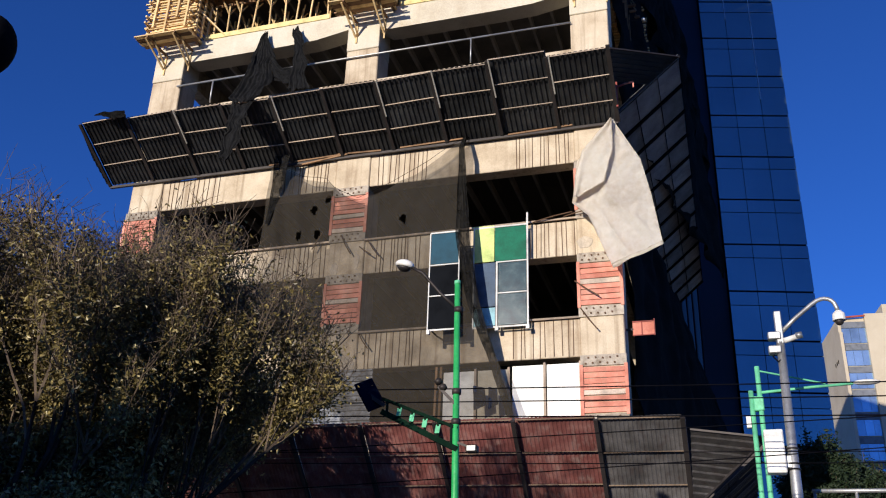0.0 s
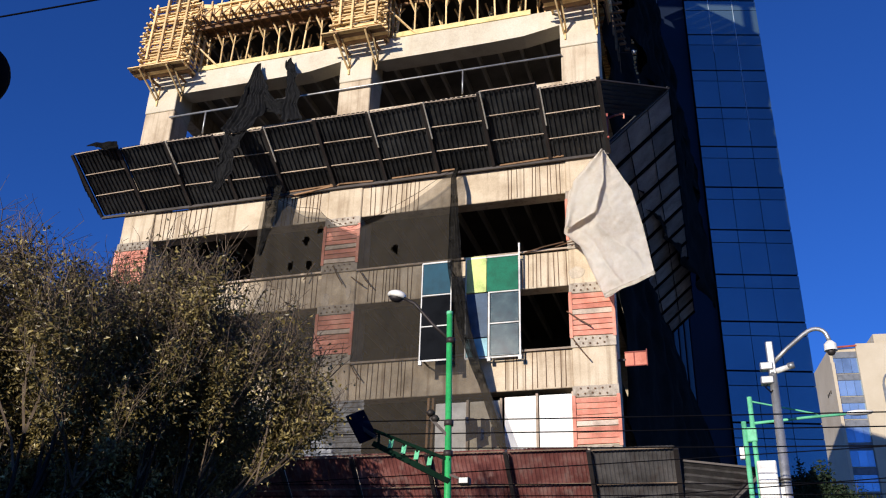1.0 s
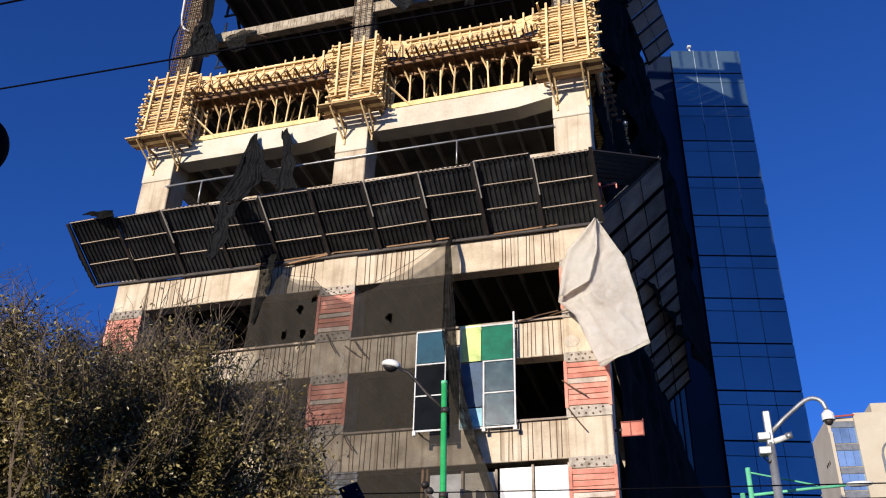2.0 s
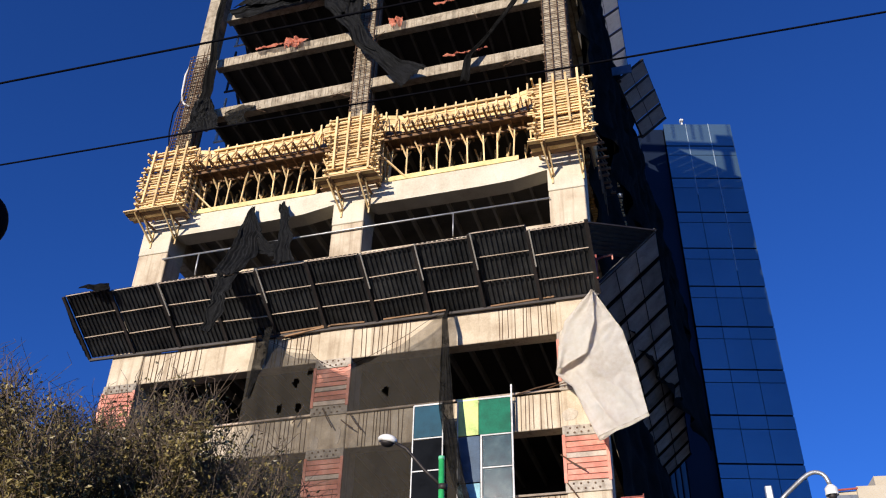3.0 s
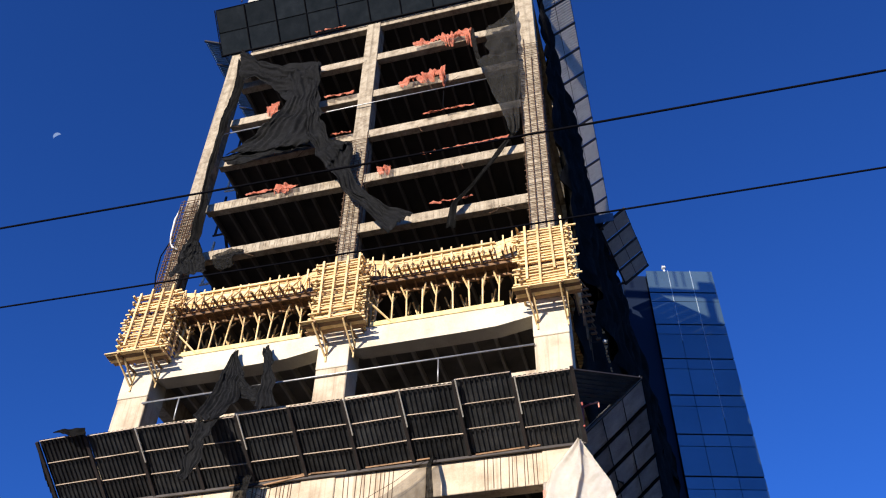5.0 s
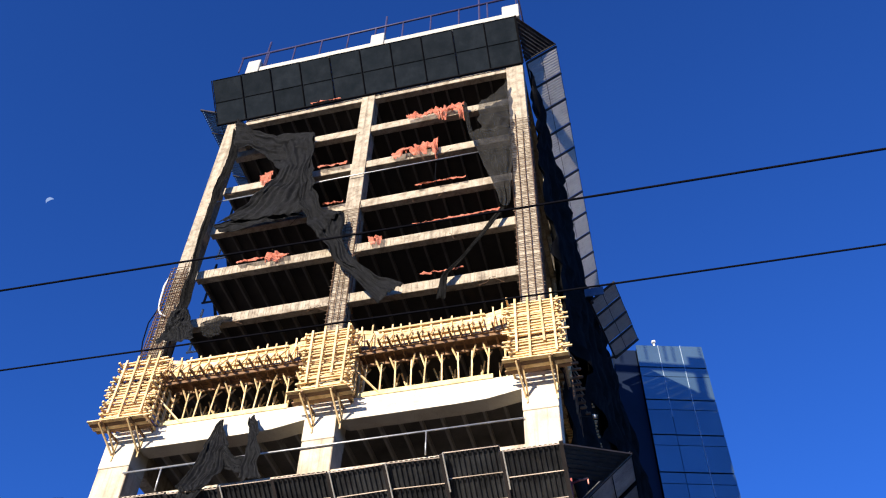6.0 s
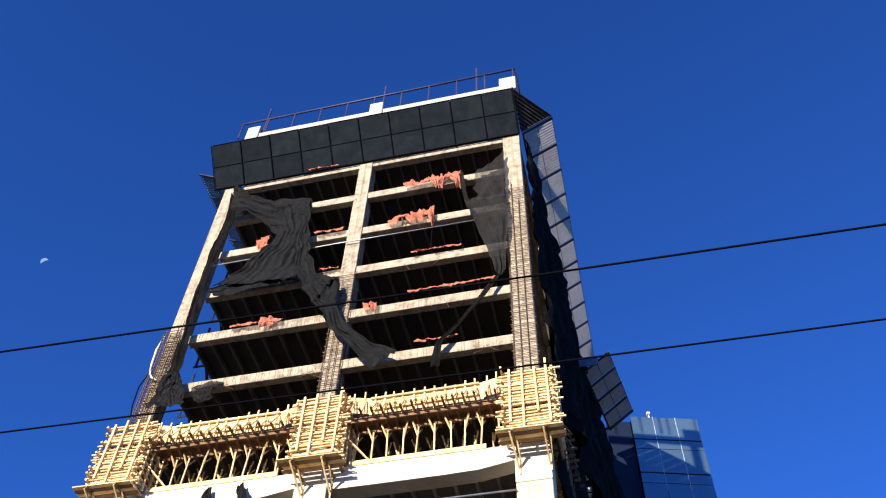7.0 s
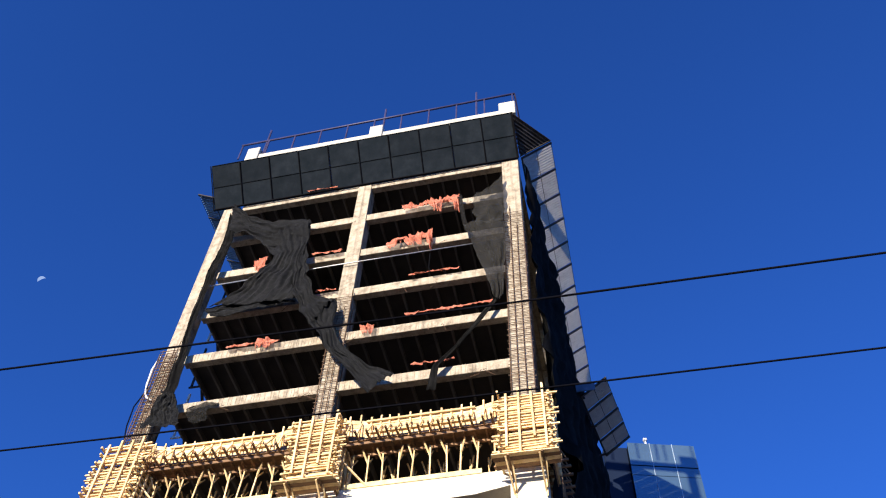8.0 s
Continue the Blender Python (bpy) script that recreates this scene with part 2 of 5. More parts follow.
def bar_bm(bm, a, b, w, d=None, up=(0, 0, 1)):
    """A straight timber or bar from a to b, w by d."""
    a, b = Vector(a), Vector(b)
    d = d or w
    ax = (b - a).normalized()
    s = ax.cross(Vector(up))
    if s.length < 0.05:
        s = ax.cross(Vector((0, 1, 0)))
    s.normalize()
    t = s.cross(ax)
    m = Matrix((s, t, ax)).transposed().to_4x4()
    m.translation = a
    box_mesh(bm, -w / 2, w / 2, -d / 2, d / 2, 0, (b - a).length, m)


def bar(name, mat, parent, a, b, w, d=None, label=""):
    bm = bmesh.new()
    bar_bm(bm, a, b, w, d)
    return part(name, bm, mat, parent, label)


def tube_bm(bm, points, radius, sides=8):
    """A round rod along the points; radius is a number or one for each point."""
    pts = [Vector(p) for p in points]
    rads = radius if isinstance(radius, (list, tuple)) else [radius] * len(pts)
    rings = []
    for i, p in enumerate(pts):
        ax = (pts[min(i + 1, len(pts) - 1)] - pts[max(i - 1, 0)]).normalized()
        s = ax.cross(Vector((0.13, 0.21, 1)) if abs(ax.z) < 0.95 else Vector((1, 0.1, 0))).normalized()
        t = s.cross(ax)
        rings.append([bm.verts.new(p + rads[i] * (math.cos(k * math.tau / sides) * s + math.sin(k * math.tau / sides) * t)) for k in range(sides)])
    for r0, r1 in zip(rings, rings[1:]):
        for k in range(sides):
            bm.faces.new((r0[k], r0[(k + 1) % sides], r1[(k + 1) % sides], r1[k]))
    bm.faces.new(rings[0])
    bm.faces.new(rings[-1])


def tube(name, mat, parent, points, radius, sides=8, label=""):
    bm = bmesh.new()
    tube_bm(bm, points, radius, sides)
    return part(name, bm, mat, parent, label, smooth=sides > 6)


SHARED = {}


def piece(name, mat, parent, size, m):
    """One of many alike boxes: objects of their own on one mesh."""
    key = (name, mat.name, tuple(round(s, 3) for s in size))
    if key not in SHARED:
        bm = bmesh.new()
        x, y, z = size
        box_mesh(bm, -x / 2, x / 2, -y / 2, y / 2, -z / 2, z / 2)
        SHARED[key] = finish(bm, name, mat)
    ob = new(name, SHARED[key])
    ob.parent = parent
    ob.matrix_basis = m
    return ob


def corrugated_mesh(name, mat, width, length, pitch=0.15, depth=0.05, thick=0.006):
    """A trapezoid-ribbed sheet in its own x (across) and y (along the ribs)."""
    bm = bmesh.new()
    xs = []
    n = max(2, round(width / pitch))
    step = width / n
    for i in range(n):
        xs += [(i * step, 0), (i * step + step * 0.45, 0), (i * step + step * 0.6, depth), (i * step + step * 0.85, depth)]
    xs.append((width, 0))
    rows = [[bm.verts.new((x, y, z + h)) for x, z in xs] for y, h in ((0, 0), (length, 0))]
    for i in range(len(xs) - 1):
        bm.faces.new((rows[0][i], rows[0][i + 1], rows[1][i + 1], rows[1][i]))
    if thick:
        res = bmesh.ops.extrude_face_region(bm, geom=bm.faces[:])
        for v in res["geom"]:
            if isinstance(v, bmesh.types.BMVert):
                v.co.z += thick
    return finish(bm, name, mat)


def along(points, u):
    """The point at the share u of a polyline."""
    pts = [Vector(p) for p in points]
    lens = [(b - a).length for a, b in zip(pts, pts[1:])]
    d = u * sum(lens)
    for a, b, s in zip(pts, pts[1:], lens):
        if d <= s or b is pts[-1]:
            return a.lerp(b, min(1, d / s) if s else 0)
        d -= s


def drape_bm(bm, left, right, nu=24, nv=24, fold=0.15, folds=5.0, rough=0.06, seed=0.0, out=(0, -1, 0), ragged=0.0, sag=0.0, hem=None, lumps=1.0, crease=0.4, sharp=False, messy=0.0):
    """Cloth between two hanging edges, with folds that run along them and crumples."""
    out = Vector(out)
    grid = []
    for j in range(nv + 1):
        v = j / nv
        row = []
        for i in range(nu + 1):
            u = i / nu
            rag = 1 + ragged * (noise.noise(Vector((u * 9 + seed, seed * 3, 1.7))) * u * (1 - u) * 4)
            vv = min(1, max(0, v * rag)) if v > 0.5 else v
            p = along(left, vv).lerp(along(right, vv), u)
            w = math.sin(u * folds * math.tau + 5.0 * noise.noise(Vector((v * 1.5 + seed, u * 1.3, seed))))
            if sharp:
                w = 1 - 2 * abs(w) ** 0.7
            if messy:
                # folds that fork, cross and run out, and an uneven outline
                w2 = math.sin((u + 0.35 * v) * folds * 1.6 * math.tau + 9 * noise.noise(Vector((v * 2.6 + seed * 2, u * 2.2, 4.1))))
                ridge = 1 - 3.2 * abs(noise.noise(Vector((u * folds * 1.1 + 1.8 * v, v * 4.5 - 1.5 * u, seed))))
                w = (1 - messy) * w + messy * (0.35 * w + 0.45 * w2 * (0.5 + 1.5 * abs(noise.noise(Vector((u * 3, v * 4, seed + 7))))) + 0.6 * ridge)
                p.x += messy * 0.32 * noise.noise(Vector((v * 7, u * 1.5, seed + 3)))
                p.z += messy * 0.30 * noise.noise(Vector((v * 3, u * 6, seed + 5)))
            swell = 0.7 + 1.1 * noise.noise(Vector((u * 3.1, v * 2.2, seed * 1.7)))
            p += out * (fold * swell * (0.5 + 0.5 * w) + rough * noise.noise(p * lumps + Vector((seed, 0, 0))) + crease * rough * abs(noise.noise(p * lumps * 2.7 + Vector((0, 0, seed)))))
            p.z += 0.5 * rough * noise.noise(p * 1.7 + Vector((5, seed, 2))) - (sag * 4 * u * (1 - u) if hem is None else hem(u)) * (1 - v)
            row.append(bm.verts.new(p))
        grid.append(row)
    for a, b in zip(grid, grid[1:]):
        for i in range(nu):
            bm.faces.new((a[i], a[i + 1], b[i + 1], b[i]))


def drape(name, mat, label, category, left, right, thick=0.006, parent=None, **more):
    bm = bmesh.new()
    drape_bm(bm, left, right, **more)
    if thick:
        bmesh.ops.solidify(bm, geom=bm.faces[:], thickness=thick)
    if parent:
        return part(name, bm, mat, parent, label, smooth=True)
    return solo(name, bm, mat, label, category, smooth=True)

# ---- ground and far things ----
bm = bmesh.new()
bmesh.ops.create_grid(bm, x_segments=8, y_segments=8, size=2500)
ground = solo("ground", bm, ASPHALT, "dark asphalt street and ground running to the horizon", "ground", kind="structure")
ground.location.z = -0.15
bm = bmesh.new()
box_mesh(bm, -60, 40, 20.5, 60, -0.15, 0.0)
bmesh.ops.bevel(bm, geom=[e for e in bm.edges if all(v.co.z > -0.01 for v in e.verts)], offset=0.03, segments=2, affect="EDGES")
solo("pavement", bm, PAVING, "raised grey concrete pavement with a kerb", "pavement", kind="structure")

# ---- the tower ----
FRONT, BACK, STOREY, BEAM0 = 26.0, 47.0, 3.33, 9.70
LEFT, RIGHT = -20.9, -2.47
COLS = ((-20.90, -19.55), (-12.34, -11.05), (-3.79, -2.47))      # jacketed columns
SLIM = ((-20.55, -19.78), (-12.10, -11.32), (-3.58, -2.63))      # bare columns above
def level(k):
    return BEAM0 + STOREY * k
tower = thing("unfinished_tower", "tall unfinished concrete tower of open floors and bare columns on the pavement", "building", (-11.7, 36.5, 0), kind="structure")
def tb(name, mat, x0, x1, y0, y1, z0, z1, label="", bevel=0.0):
    return block(name, mat, tower, x0 + 11.7, x1 + 11.7, y0 - 36.5, y1 - 36.5, z0, z1, label, bevel)
for (a, b), (c, d) in zip(COLS, SLIM):
    tb("column", CONCRETE_OLD, a, b, FRONT, FRONT + 1.1, 0, 22.3, "jacketed beige concrete column with rain stains", 0.03)
    tb("column", CONCRETE_NEW, a - 0.01, b + 0.01, FRONT - 0.025, FRONT + 1.12, 22.3, level(4) + 1.02, "freshly cast smooth column top", 0.02)
    tb("column", CONCRETE_CAGE, c, d, FRONT + 0.05, FRONT + 0.8, level(4) + 1.0, 38.0, "rust-stained column core in its rebar cage", 0.02)
    tb("column", CONCRETE_RAW, c, d, FRONT + 0.05, FRONT + 0.8, 38.0, 47.3, "bare chipped concrete column", 0.02)
    for y in (33.0, 40.0, BACK - 0.9):
        tb("column", CONCRETE_RAW, c, d, y, y + 0.8, 0, 47.3)
bays = ((COLS[0][1], COLS[1][0]), (COLS[1][1], COLS[2][0]))
# unseen wall, added to keep stray sun off the glass tower
tb("flank_wall", SOFFIT, RIGHT - 0.55, RIGHT - 0.35, 35.0, BACK - 0.1, 2.0, 46.8, "dark wall added behind the flank nets to stop the sun")
slim_bays = ((SLIM[0][1], SLIM[1][0]), (SLIM[1][1], SLIM[2][0]))
for k in range(-2, 12):
    z = level(k)
    # floor slab with joists that run back from the front
    top = z + (1.2 if k < 5 else 0.58)
    west = -19.45 if k >= 6 else LEFT + 0.5
    tb("slab", SOFFIT_BOUNCE_LIT if k == 4 else SOFFIT, west, RIGHT - 0.25, FRONT + 0.5, BACK, top - 0.14, top - 0.02)
    x = west + 0.2
    while x < RIGHT - 0.6:
        piece("joist", JOIST_BOUNCE_LIT if k == 4 else JOIST if k < 5 else JOIST_SHADED, tower, (0.10, BACK - FRONT - 1.05, 0.28), pose(x + 11.7, (BACK + FRONT) / 2 - 36.5, top - 0.281))
        x += 0.86
    for i in (0, 1):
        if k < 4:
            a, b = bays[i]
            tb("beam", CONCRETE_OLD, a, b, FRONT + 0.06, FRONT + 0.6, z, z + 1.21, "beige concrete edge beam with rust streaks", 0.02)
        elif k == 4:
            # new beam, deeper towards the columns
            a, b = bays[i]
            bmh = bmesh.new()
            prof = [(a, z + 0.22), (a + 0.35, z + 0.02), (a + 2.3, z + 0.02), (b - 2.6, z + 0.03), (b - 1.35, z + 0.07), (b, z + 0.30), (b, z + 1.02), (a, z + 1.02)]
            lo = [bmh.verts.new((x + 11.7, FRONT - 0.02 - 36.5, q)) for x, q in prof]
            hi = [bmh.verts.new((x + 11.7, FRONT + 0.7 - 36.5, q)) for x, q in prof]
            bmh.faces.new(lo)
            bmh.faces.new(hi[::-1])
            for j in range(8):
                bmh.faces.new((lo[j], lo[(j + 1) % 8], hi[(j + 1) % 8], hi[j]))
            part("beam", bmh, CONCRETE_NEW, tower, "smooth fresh concrete beam with haunches")
        else:
            a, b = slim_bays[i]
            if k >= 6:
                a = max(a, -19.38)
            tb("beam", CONCRETE_RAW, a, b, FRONT + 0.12, FRONT + 0.5, z, z + 0.56, "rough concrete slab edge with a chipped lip", 0.02)
    for y in (33.1, 40.1):
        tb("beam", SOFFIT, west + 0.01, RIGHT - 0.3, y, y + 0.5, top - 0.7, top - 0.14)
    tb("beam", CONCRETE_RAW, RIGHT - 0.62, RIGHT - 0.2, FRONT + 0.82, BACK, z + 0.003, top - 0.03)
    if k < 6 or k == 11:
        tb("beam", CONCRETE_RAW, LEFT + 0.36, LEFT + 0.9, FRONT + 0.82, BACK, z + 0.003, top - 0.03)
# walls added inside; their dark colour stands for the shade in the floors
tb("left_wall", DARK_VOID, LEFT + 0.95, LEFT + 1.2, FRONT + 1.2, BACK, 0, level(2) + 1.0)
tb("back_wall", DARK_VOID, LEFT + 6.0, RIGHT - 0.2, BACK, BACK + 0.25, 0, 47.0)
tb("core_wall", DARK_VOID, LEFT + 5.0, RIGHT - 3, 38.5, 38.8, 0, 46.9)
tb("parapet", WHITE_PAINT, LEFT + 0.4, RIGHT - 0.1, FRONT + 0.1, FRONT + 0.5, 52.45, 53.2, "white painted roof beam", 0.03)
tb("roof", CONCRETE_RAW, LEFT + 0.5, RIGHT - 0.6, FRONT + 0.55, BACK, 47.0, 47.25)
for a, b in SLIM:
    tb("parapet_post", WHITE_PAINT, a - 0.02, b + 0.08, FRONT - 0.02, FRONT + 0.6, 52.4, 53.98, "", 0.03)
    tb("roof_stub", CONCRETE_RAW, a + 0.2, b - 0.25, FRONT + 0.1, FRONT + 0.45, 47.31, 52.5)

# ---- sheet canopies ----
def canopy(name, label, base, out, rise, start, run, reach, bays, rows, mats, frame_mat, jitter=0.05, rib_mat=BATTEN, depth=0.05, pitch=0.17, slim=1.0, steps=(), strips=()):
    """Corrugated sheets on purlins that slope up and outward from a wall: start is the foot's first corner,
    run the way along the wall, out the way away from it."""
    foot = Vector(start)
    top = thing(name, label, "canopy", foot)
    run, out = Vector(run), Vector(out)
    width = base / bays
    slope = (out * reach + Vector((0, 0, rise)))
    length = slope.length / rows
    sd = slope.normalized()
    nrm = run.cross(sd)
    sheets = {}
    for i in range(bays):
        lift = steps[i] if steps else jitter * random.uniform(-1, 1)
        tilt = jitter * random.uniform(-0.7, 0.7)
        for j in range(rows):
            mat = mats[min(len(mats) - 1, int(i * len(mats) / bays))]
            key = (mat.name,)
            if key not in sheets:
                sheets[key] = corrugated_mesh("sheet", mat, width * (0.97 if slim == 1.0 else 1.0), length * 1.02, pitch if width > 1.6 else 0.11, depth, 0.0 if mat is SHEET_GREY else 0.006)
            ob = new("sheet", sheets[key])
            ob.parent = top
            m = Matrix((run, sd, nrm)).transposed().to_4x4()
            m.translation = run * (i * width + 0.015 * width) + sd * (j * length + lift) - nrm * (0.09 * slim + lift * 0.6)
            ob.matrix_basis = m @ Matrix.Rotation(tilt * 0.25, 4, "Z")
        # rafter on the joint
        a = run * (i * width) + sd * lift
        bar("rafter", frame_mat, top, a + nrm * 0.02, a + slope * 1.0 + nrm * 0.02, 0.11 * slim, 0.09 * slim)
        if i in strips:
            bar("edge_strip", WHITE_PAINT, top, a + run * 0.075 + slope * 0.52 + nrm * 0.05, a + run * 0.075 + slope * 1.02 + nrm * 0.05, 0.045)
        for j in range(1, rows + 1):
            q = sd * (j * length + lift) - nrm * 0.012 - nrm * lift * 0.6
            bar("purlin", rib_mat, top, run * (i * width + 0.08) + q, run * ((i + 1) * width - 0.06) + q + sd * tilt, 0.026, 0.03 * slim)
    a = run * base
    bar("rafter", frame_mat, top, a + nrm * 0.02, a + slope + nrm * 0.02, 0.13, 0.09)
    bar("foot_rail", frame_mat, top, nrm * 0.05, run * base + nrm * 0.05, 0.09, 0.09)
    return top
mid_canopy = canopy("front_canopy", "black corrugated sheet canopy of uneven bays on the tower's front", 19.55, (0, -1, 0), 1.43, (-21.85, 25.95, 17.62), (1, 0, 0), 2.3, 10, 3, [SHEET_BLACK], STEEL_DARK, 0.10, steps=(0.03, -0.02, -0.01, -0.05, -0.04, -0.02, -0.05, -0.01, 0.08, -0.09), strips=(2, 4, 6, 7, 8, 9))
mid_side = canopy("side_canopy", "smoky corrugated canopy on a dark frame along the tower's shaded flank", 20.5, (1, 0, 0), 2.0, (RIGHT + 0.02, 26.0, 17.9), (0, 1, 0), 2.25, 12, 3, [SHEET_SMOKE], BLACK, 0.02, BLACK, 0.05, 0.12)
roof_canopy = canopy("front_canopy", "slate corrugated sheet canopy under the white roof beam", 18.6, (0, -1, 0), 2.05, (-21.2, 26.0, 46.72), (1, 0, 0), 1.9, 10, 2, [SHEET_ROOF], BLACK, 0.01, BLACK, 0.001, 0.3, 0.45)
roof_side = canopy("side_canopy", "pale grey corrugated canopy in a dark frame below the roof", 20.0, (1, 0, 0), 1.2, (RIGHT + 0.02, 26.45, 47.4), (0, 1, 0), 1.82, 11, 2, [SHEET_GREY], STEEL_DARK, 0.01, STEEL_DARK, 0.03)
low_canopy = canopy("front_canopy", "faded red and black corrugated canopy over the pavement", 20.0, (0, -1, 0), 2.2, (-20.9, 25.95, 5.20), (0.99995, 0, -0.0105), 2.3, 9, 3, [SHEET_RED] * 15 + [SHEET_WORN] * 3, STEEL_DARK, 0.03, TIE, 0.013, 0.115)

low_side = canopy("side_canopy", "dark corrugated canopy along the tower's flank above the pavement", 18.0, (1, 0, 0), 1.65, (-0.86, 26.0, 5.2), (0, 1, 0), 1.9, 9, 2, [SHEET_BLACK], STEEL_DARK, 0.02, STEEL_DARK)
roof_left = canopy("side_canopy", "blue-grey corrugated canopy on the flank that faces the sun", 12.0, (-1, 0, 0), 1.2, (LEFT + 0.3, 37.8, 47.4), (0, -1, 0), 2.0, 7, 2, [SHEET_SKY_TINT], STEEL_DARK, 0.02, STEEL_DARK)

loose_side = canopy("side_canopy", "pale grey corrugated canopy panel hanging askew off the flank", 5.0, (0.986, -0.167, 0), 1.0, (-1.17, 35.9, 37.0), (0.167, 0.986, 0), 1.52, 4, 2, [SHEET_GREY], STEEL_DARK, 0.01, STEEL_DARK, 0.02)
for y in (0.1, 2.4, 4.8):
    bar("strut", STEEL_DARK, loose_side, (-1.4, y + 0.1, -0.3), (0.2 + y * 0.167, y, 0.02), 0.09)


block("folded_edge", SHEET_SKY_TINT, loose_side, -0.2, 0.85, -0.5, -0.44, -0.05, 0.55, "bluish folded sheet edge", 0.01)


def infill(name, label, mat, apex, b, c, ribs, deep=0.0, inner=0.04):
    """A three-cornered corrugated sheet that closes the corner between two canopies."""
    apex, b, c = Vector(apex), Vector(b), Vector(c)
    nrm = (b - apex).cross(c - apex).normalized()
    top = thing(name, label, "canopy", apex)
    bm = bmesh.new()
    rows = []
    for i in range(ribs * 2 + 1):
        s = inner + (1 - inner) * (i - (0.75 if i % 2 and deep else 0)) / (ribs * 2)
        up = nrm * ((deep or 0.09) if i % 2 else 0.0)
        rows.append([bm.verts.new((b - apex) * s + up), bm.verts.new((c - apex) * s + up)])
    for r, q in zip(rows, rows[1:]):
        bm.faces.new((r[0], r[1], q[1], q[0]))
    bmesh.ops.solidify(bm, geom=bm.faces[:], thickness=0.006)
    part("sheet", bm, mat, top)
    bar("edge_rail", STEEL_DARK, top, b - apex, c - apex, 0.05)
    bar("edge_rail", STEEL_DARK, top, (0, 0, 0), c - apex, 0.06)
    return top
infill("corner_canopy", "three-cornered dark sheet closing the canopy's corner", SHEET_DEEP, (-2.40, 25.9, 17.85), (-2.24, 23.68, 18.93), (-0.20, 25.9, 19.80), 7, 0.06, 0.52)
f = thing("bent_bracket", "small salmon-red bent steel bracket under the canopy's corner", "bracket", (-2.0, 25.3, 18.2))
bar("top_bar", PLATE_RED, f, (0, 0, 0.42), (0.3, 0, 0.46), 0.05)
bar("side_bar", PLATE_RED, f, (0.3, 0, 0.46), (0.3, 0, 0.25), 0.04)
bar("post", STEEL_RED, f, (-0.25, 0.1, -0.35), (-0.25, 0.1, 0.6), 0.06)
bar("arm", STEEL_RED, f, (-0.25, 0.1, 0.4), (0.02, 0, 0.42), 0.05)
infill("corner_canopy", "three-cornered grey ribbed sheet closing the low canopy's corner", SHEET_WORN, (-0.86, 25.0, 5.05), (-0.74, 23.65, 6.86), (1.08, 23.45, 6.55), 11, 0.07)
infill("corner_canopy", "three-cornered slate sheet closing the roof canopy's corner", SHEET_WORN, (-2.5, 26.25, 47.3), (-2.55, 24.1, 48.55), (-0.65, 26.3, 48.6), 9)
infill("corner_canopy", "narrow dark sheet at the canopy's outer end", SHEET_BLACK, (-21.84, 25.9, 17.6), (-21.84, 23.66, 19.06), (-22.3, 25.2, 18.6), 5)

# ---- glass tower ----
TURN = radians(15)
gx, gy = Vector((math.cos(TURN), math.sin(TURN), 0)), Vector((-math.sin(TURN), math.cos(TURN), 0))
G0 = Vector((1.25, 54.0, 0))
GW, GD, GH = 5.15, 8.0, 49.4
glass_tower = thing("glass_tower", "slim blue mirror-glass office tower with navy joints", "building", G0, kind="structure")
glass_tower.rotation_euler = (0, 0, TURN)
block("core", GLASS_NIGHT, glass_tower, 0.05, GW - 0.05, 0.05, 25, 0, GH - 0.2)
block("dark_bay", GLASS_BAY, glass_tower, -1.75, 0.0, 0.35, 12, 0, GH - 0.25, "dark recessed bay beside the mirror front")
row_h = 3.14
for r in range(16):
    z0 = GH - (r + 1) * row_h
    for c in range(3):
        x0 = c * GW / 3
        for h0, h1 in ((0.0, 0.28), (0.30, 1.0)):
            piece("pane", GLASS_TOWER, glass_tower, (GW / 3 - 0.035, 0.04, row_h * (h1 - h0) - 0.05), pose(x0 + GW / 6, 0.0 + random.uniform(-0.004, 0.004), z0 + row_h * (h0 + h1) / 2, random.uniform(-0.25, 0.25), 0, random.uniform(-0.25, 0.25)))
for c in range(5):
    bar("mullion", MULLION, glass_tower, (-1.78, 0.5 + c * 1.5, 0), (-1.78, 0.5 + c * 1.5, GH - 0.25), 0.06)

# the joints' sunlit upper lengths, the sun put into a pale colour
for c in (1, 2):
    bar("mullion", MULLION_SUNLIT, glass_tower, (c * GW / 3, -0.04, GH - 3.14 * (2.2 if c == 1 else 4.3)), (c * GW / 3, -0.04, GH), 0.035, 0.05)
bar("mast", PALE_LAMP, glass_tower, (1.55, 0.3, GH - 0.2), (1.55, 0.3, GH + 0.5), 0.12)
block("mast_head", PALE_LAMP, glass_tower, 1.42, 1.7, 0.15, 0.45, GH + 0.5, GH + 0.75, "", 0.04)

# ---- steel and bars on the tower ----
OX, OY = 11.7, -36.5
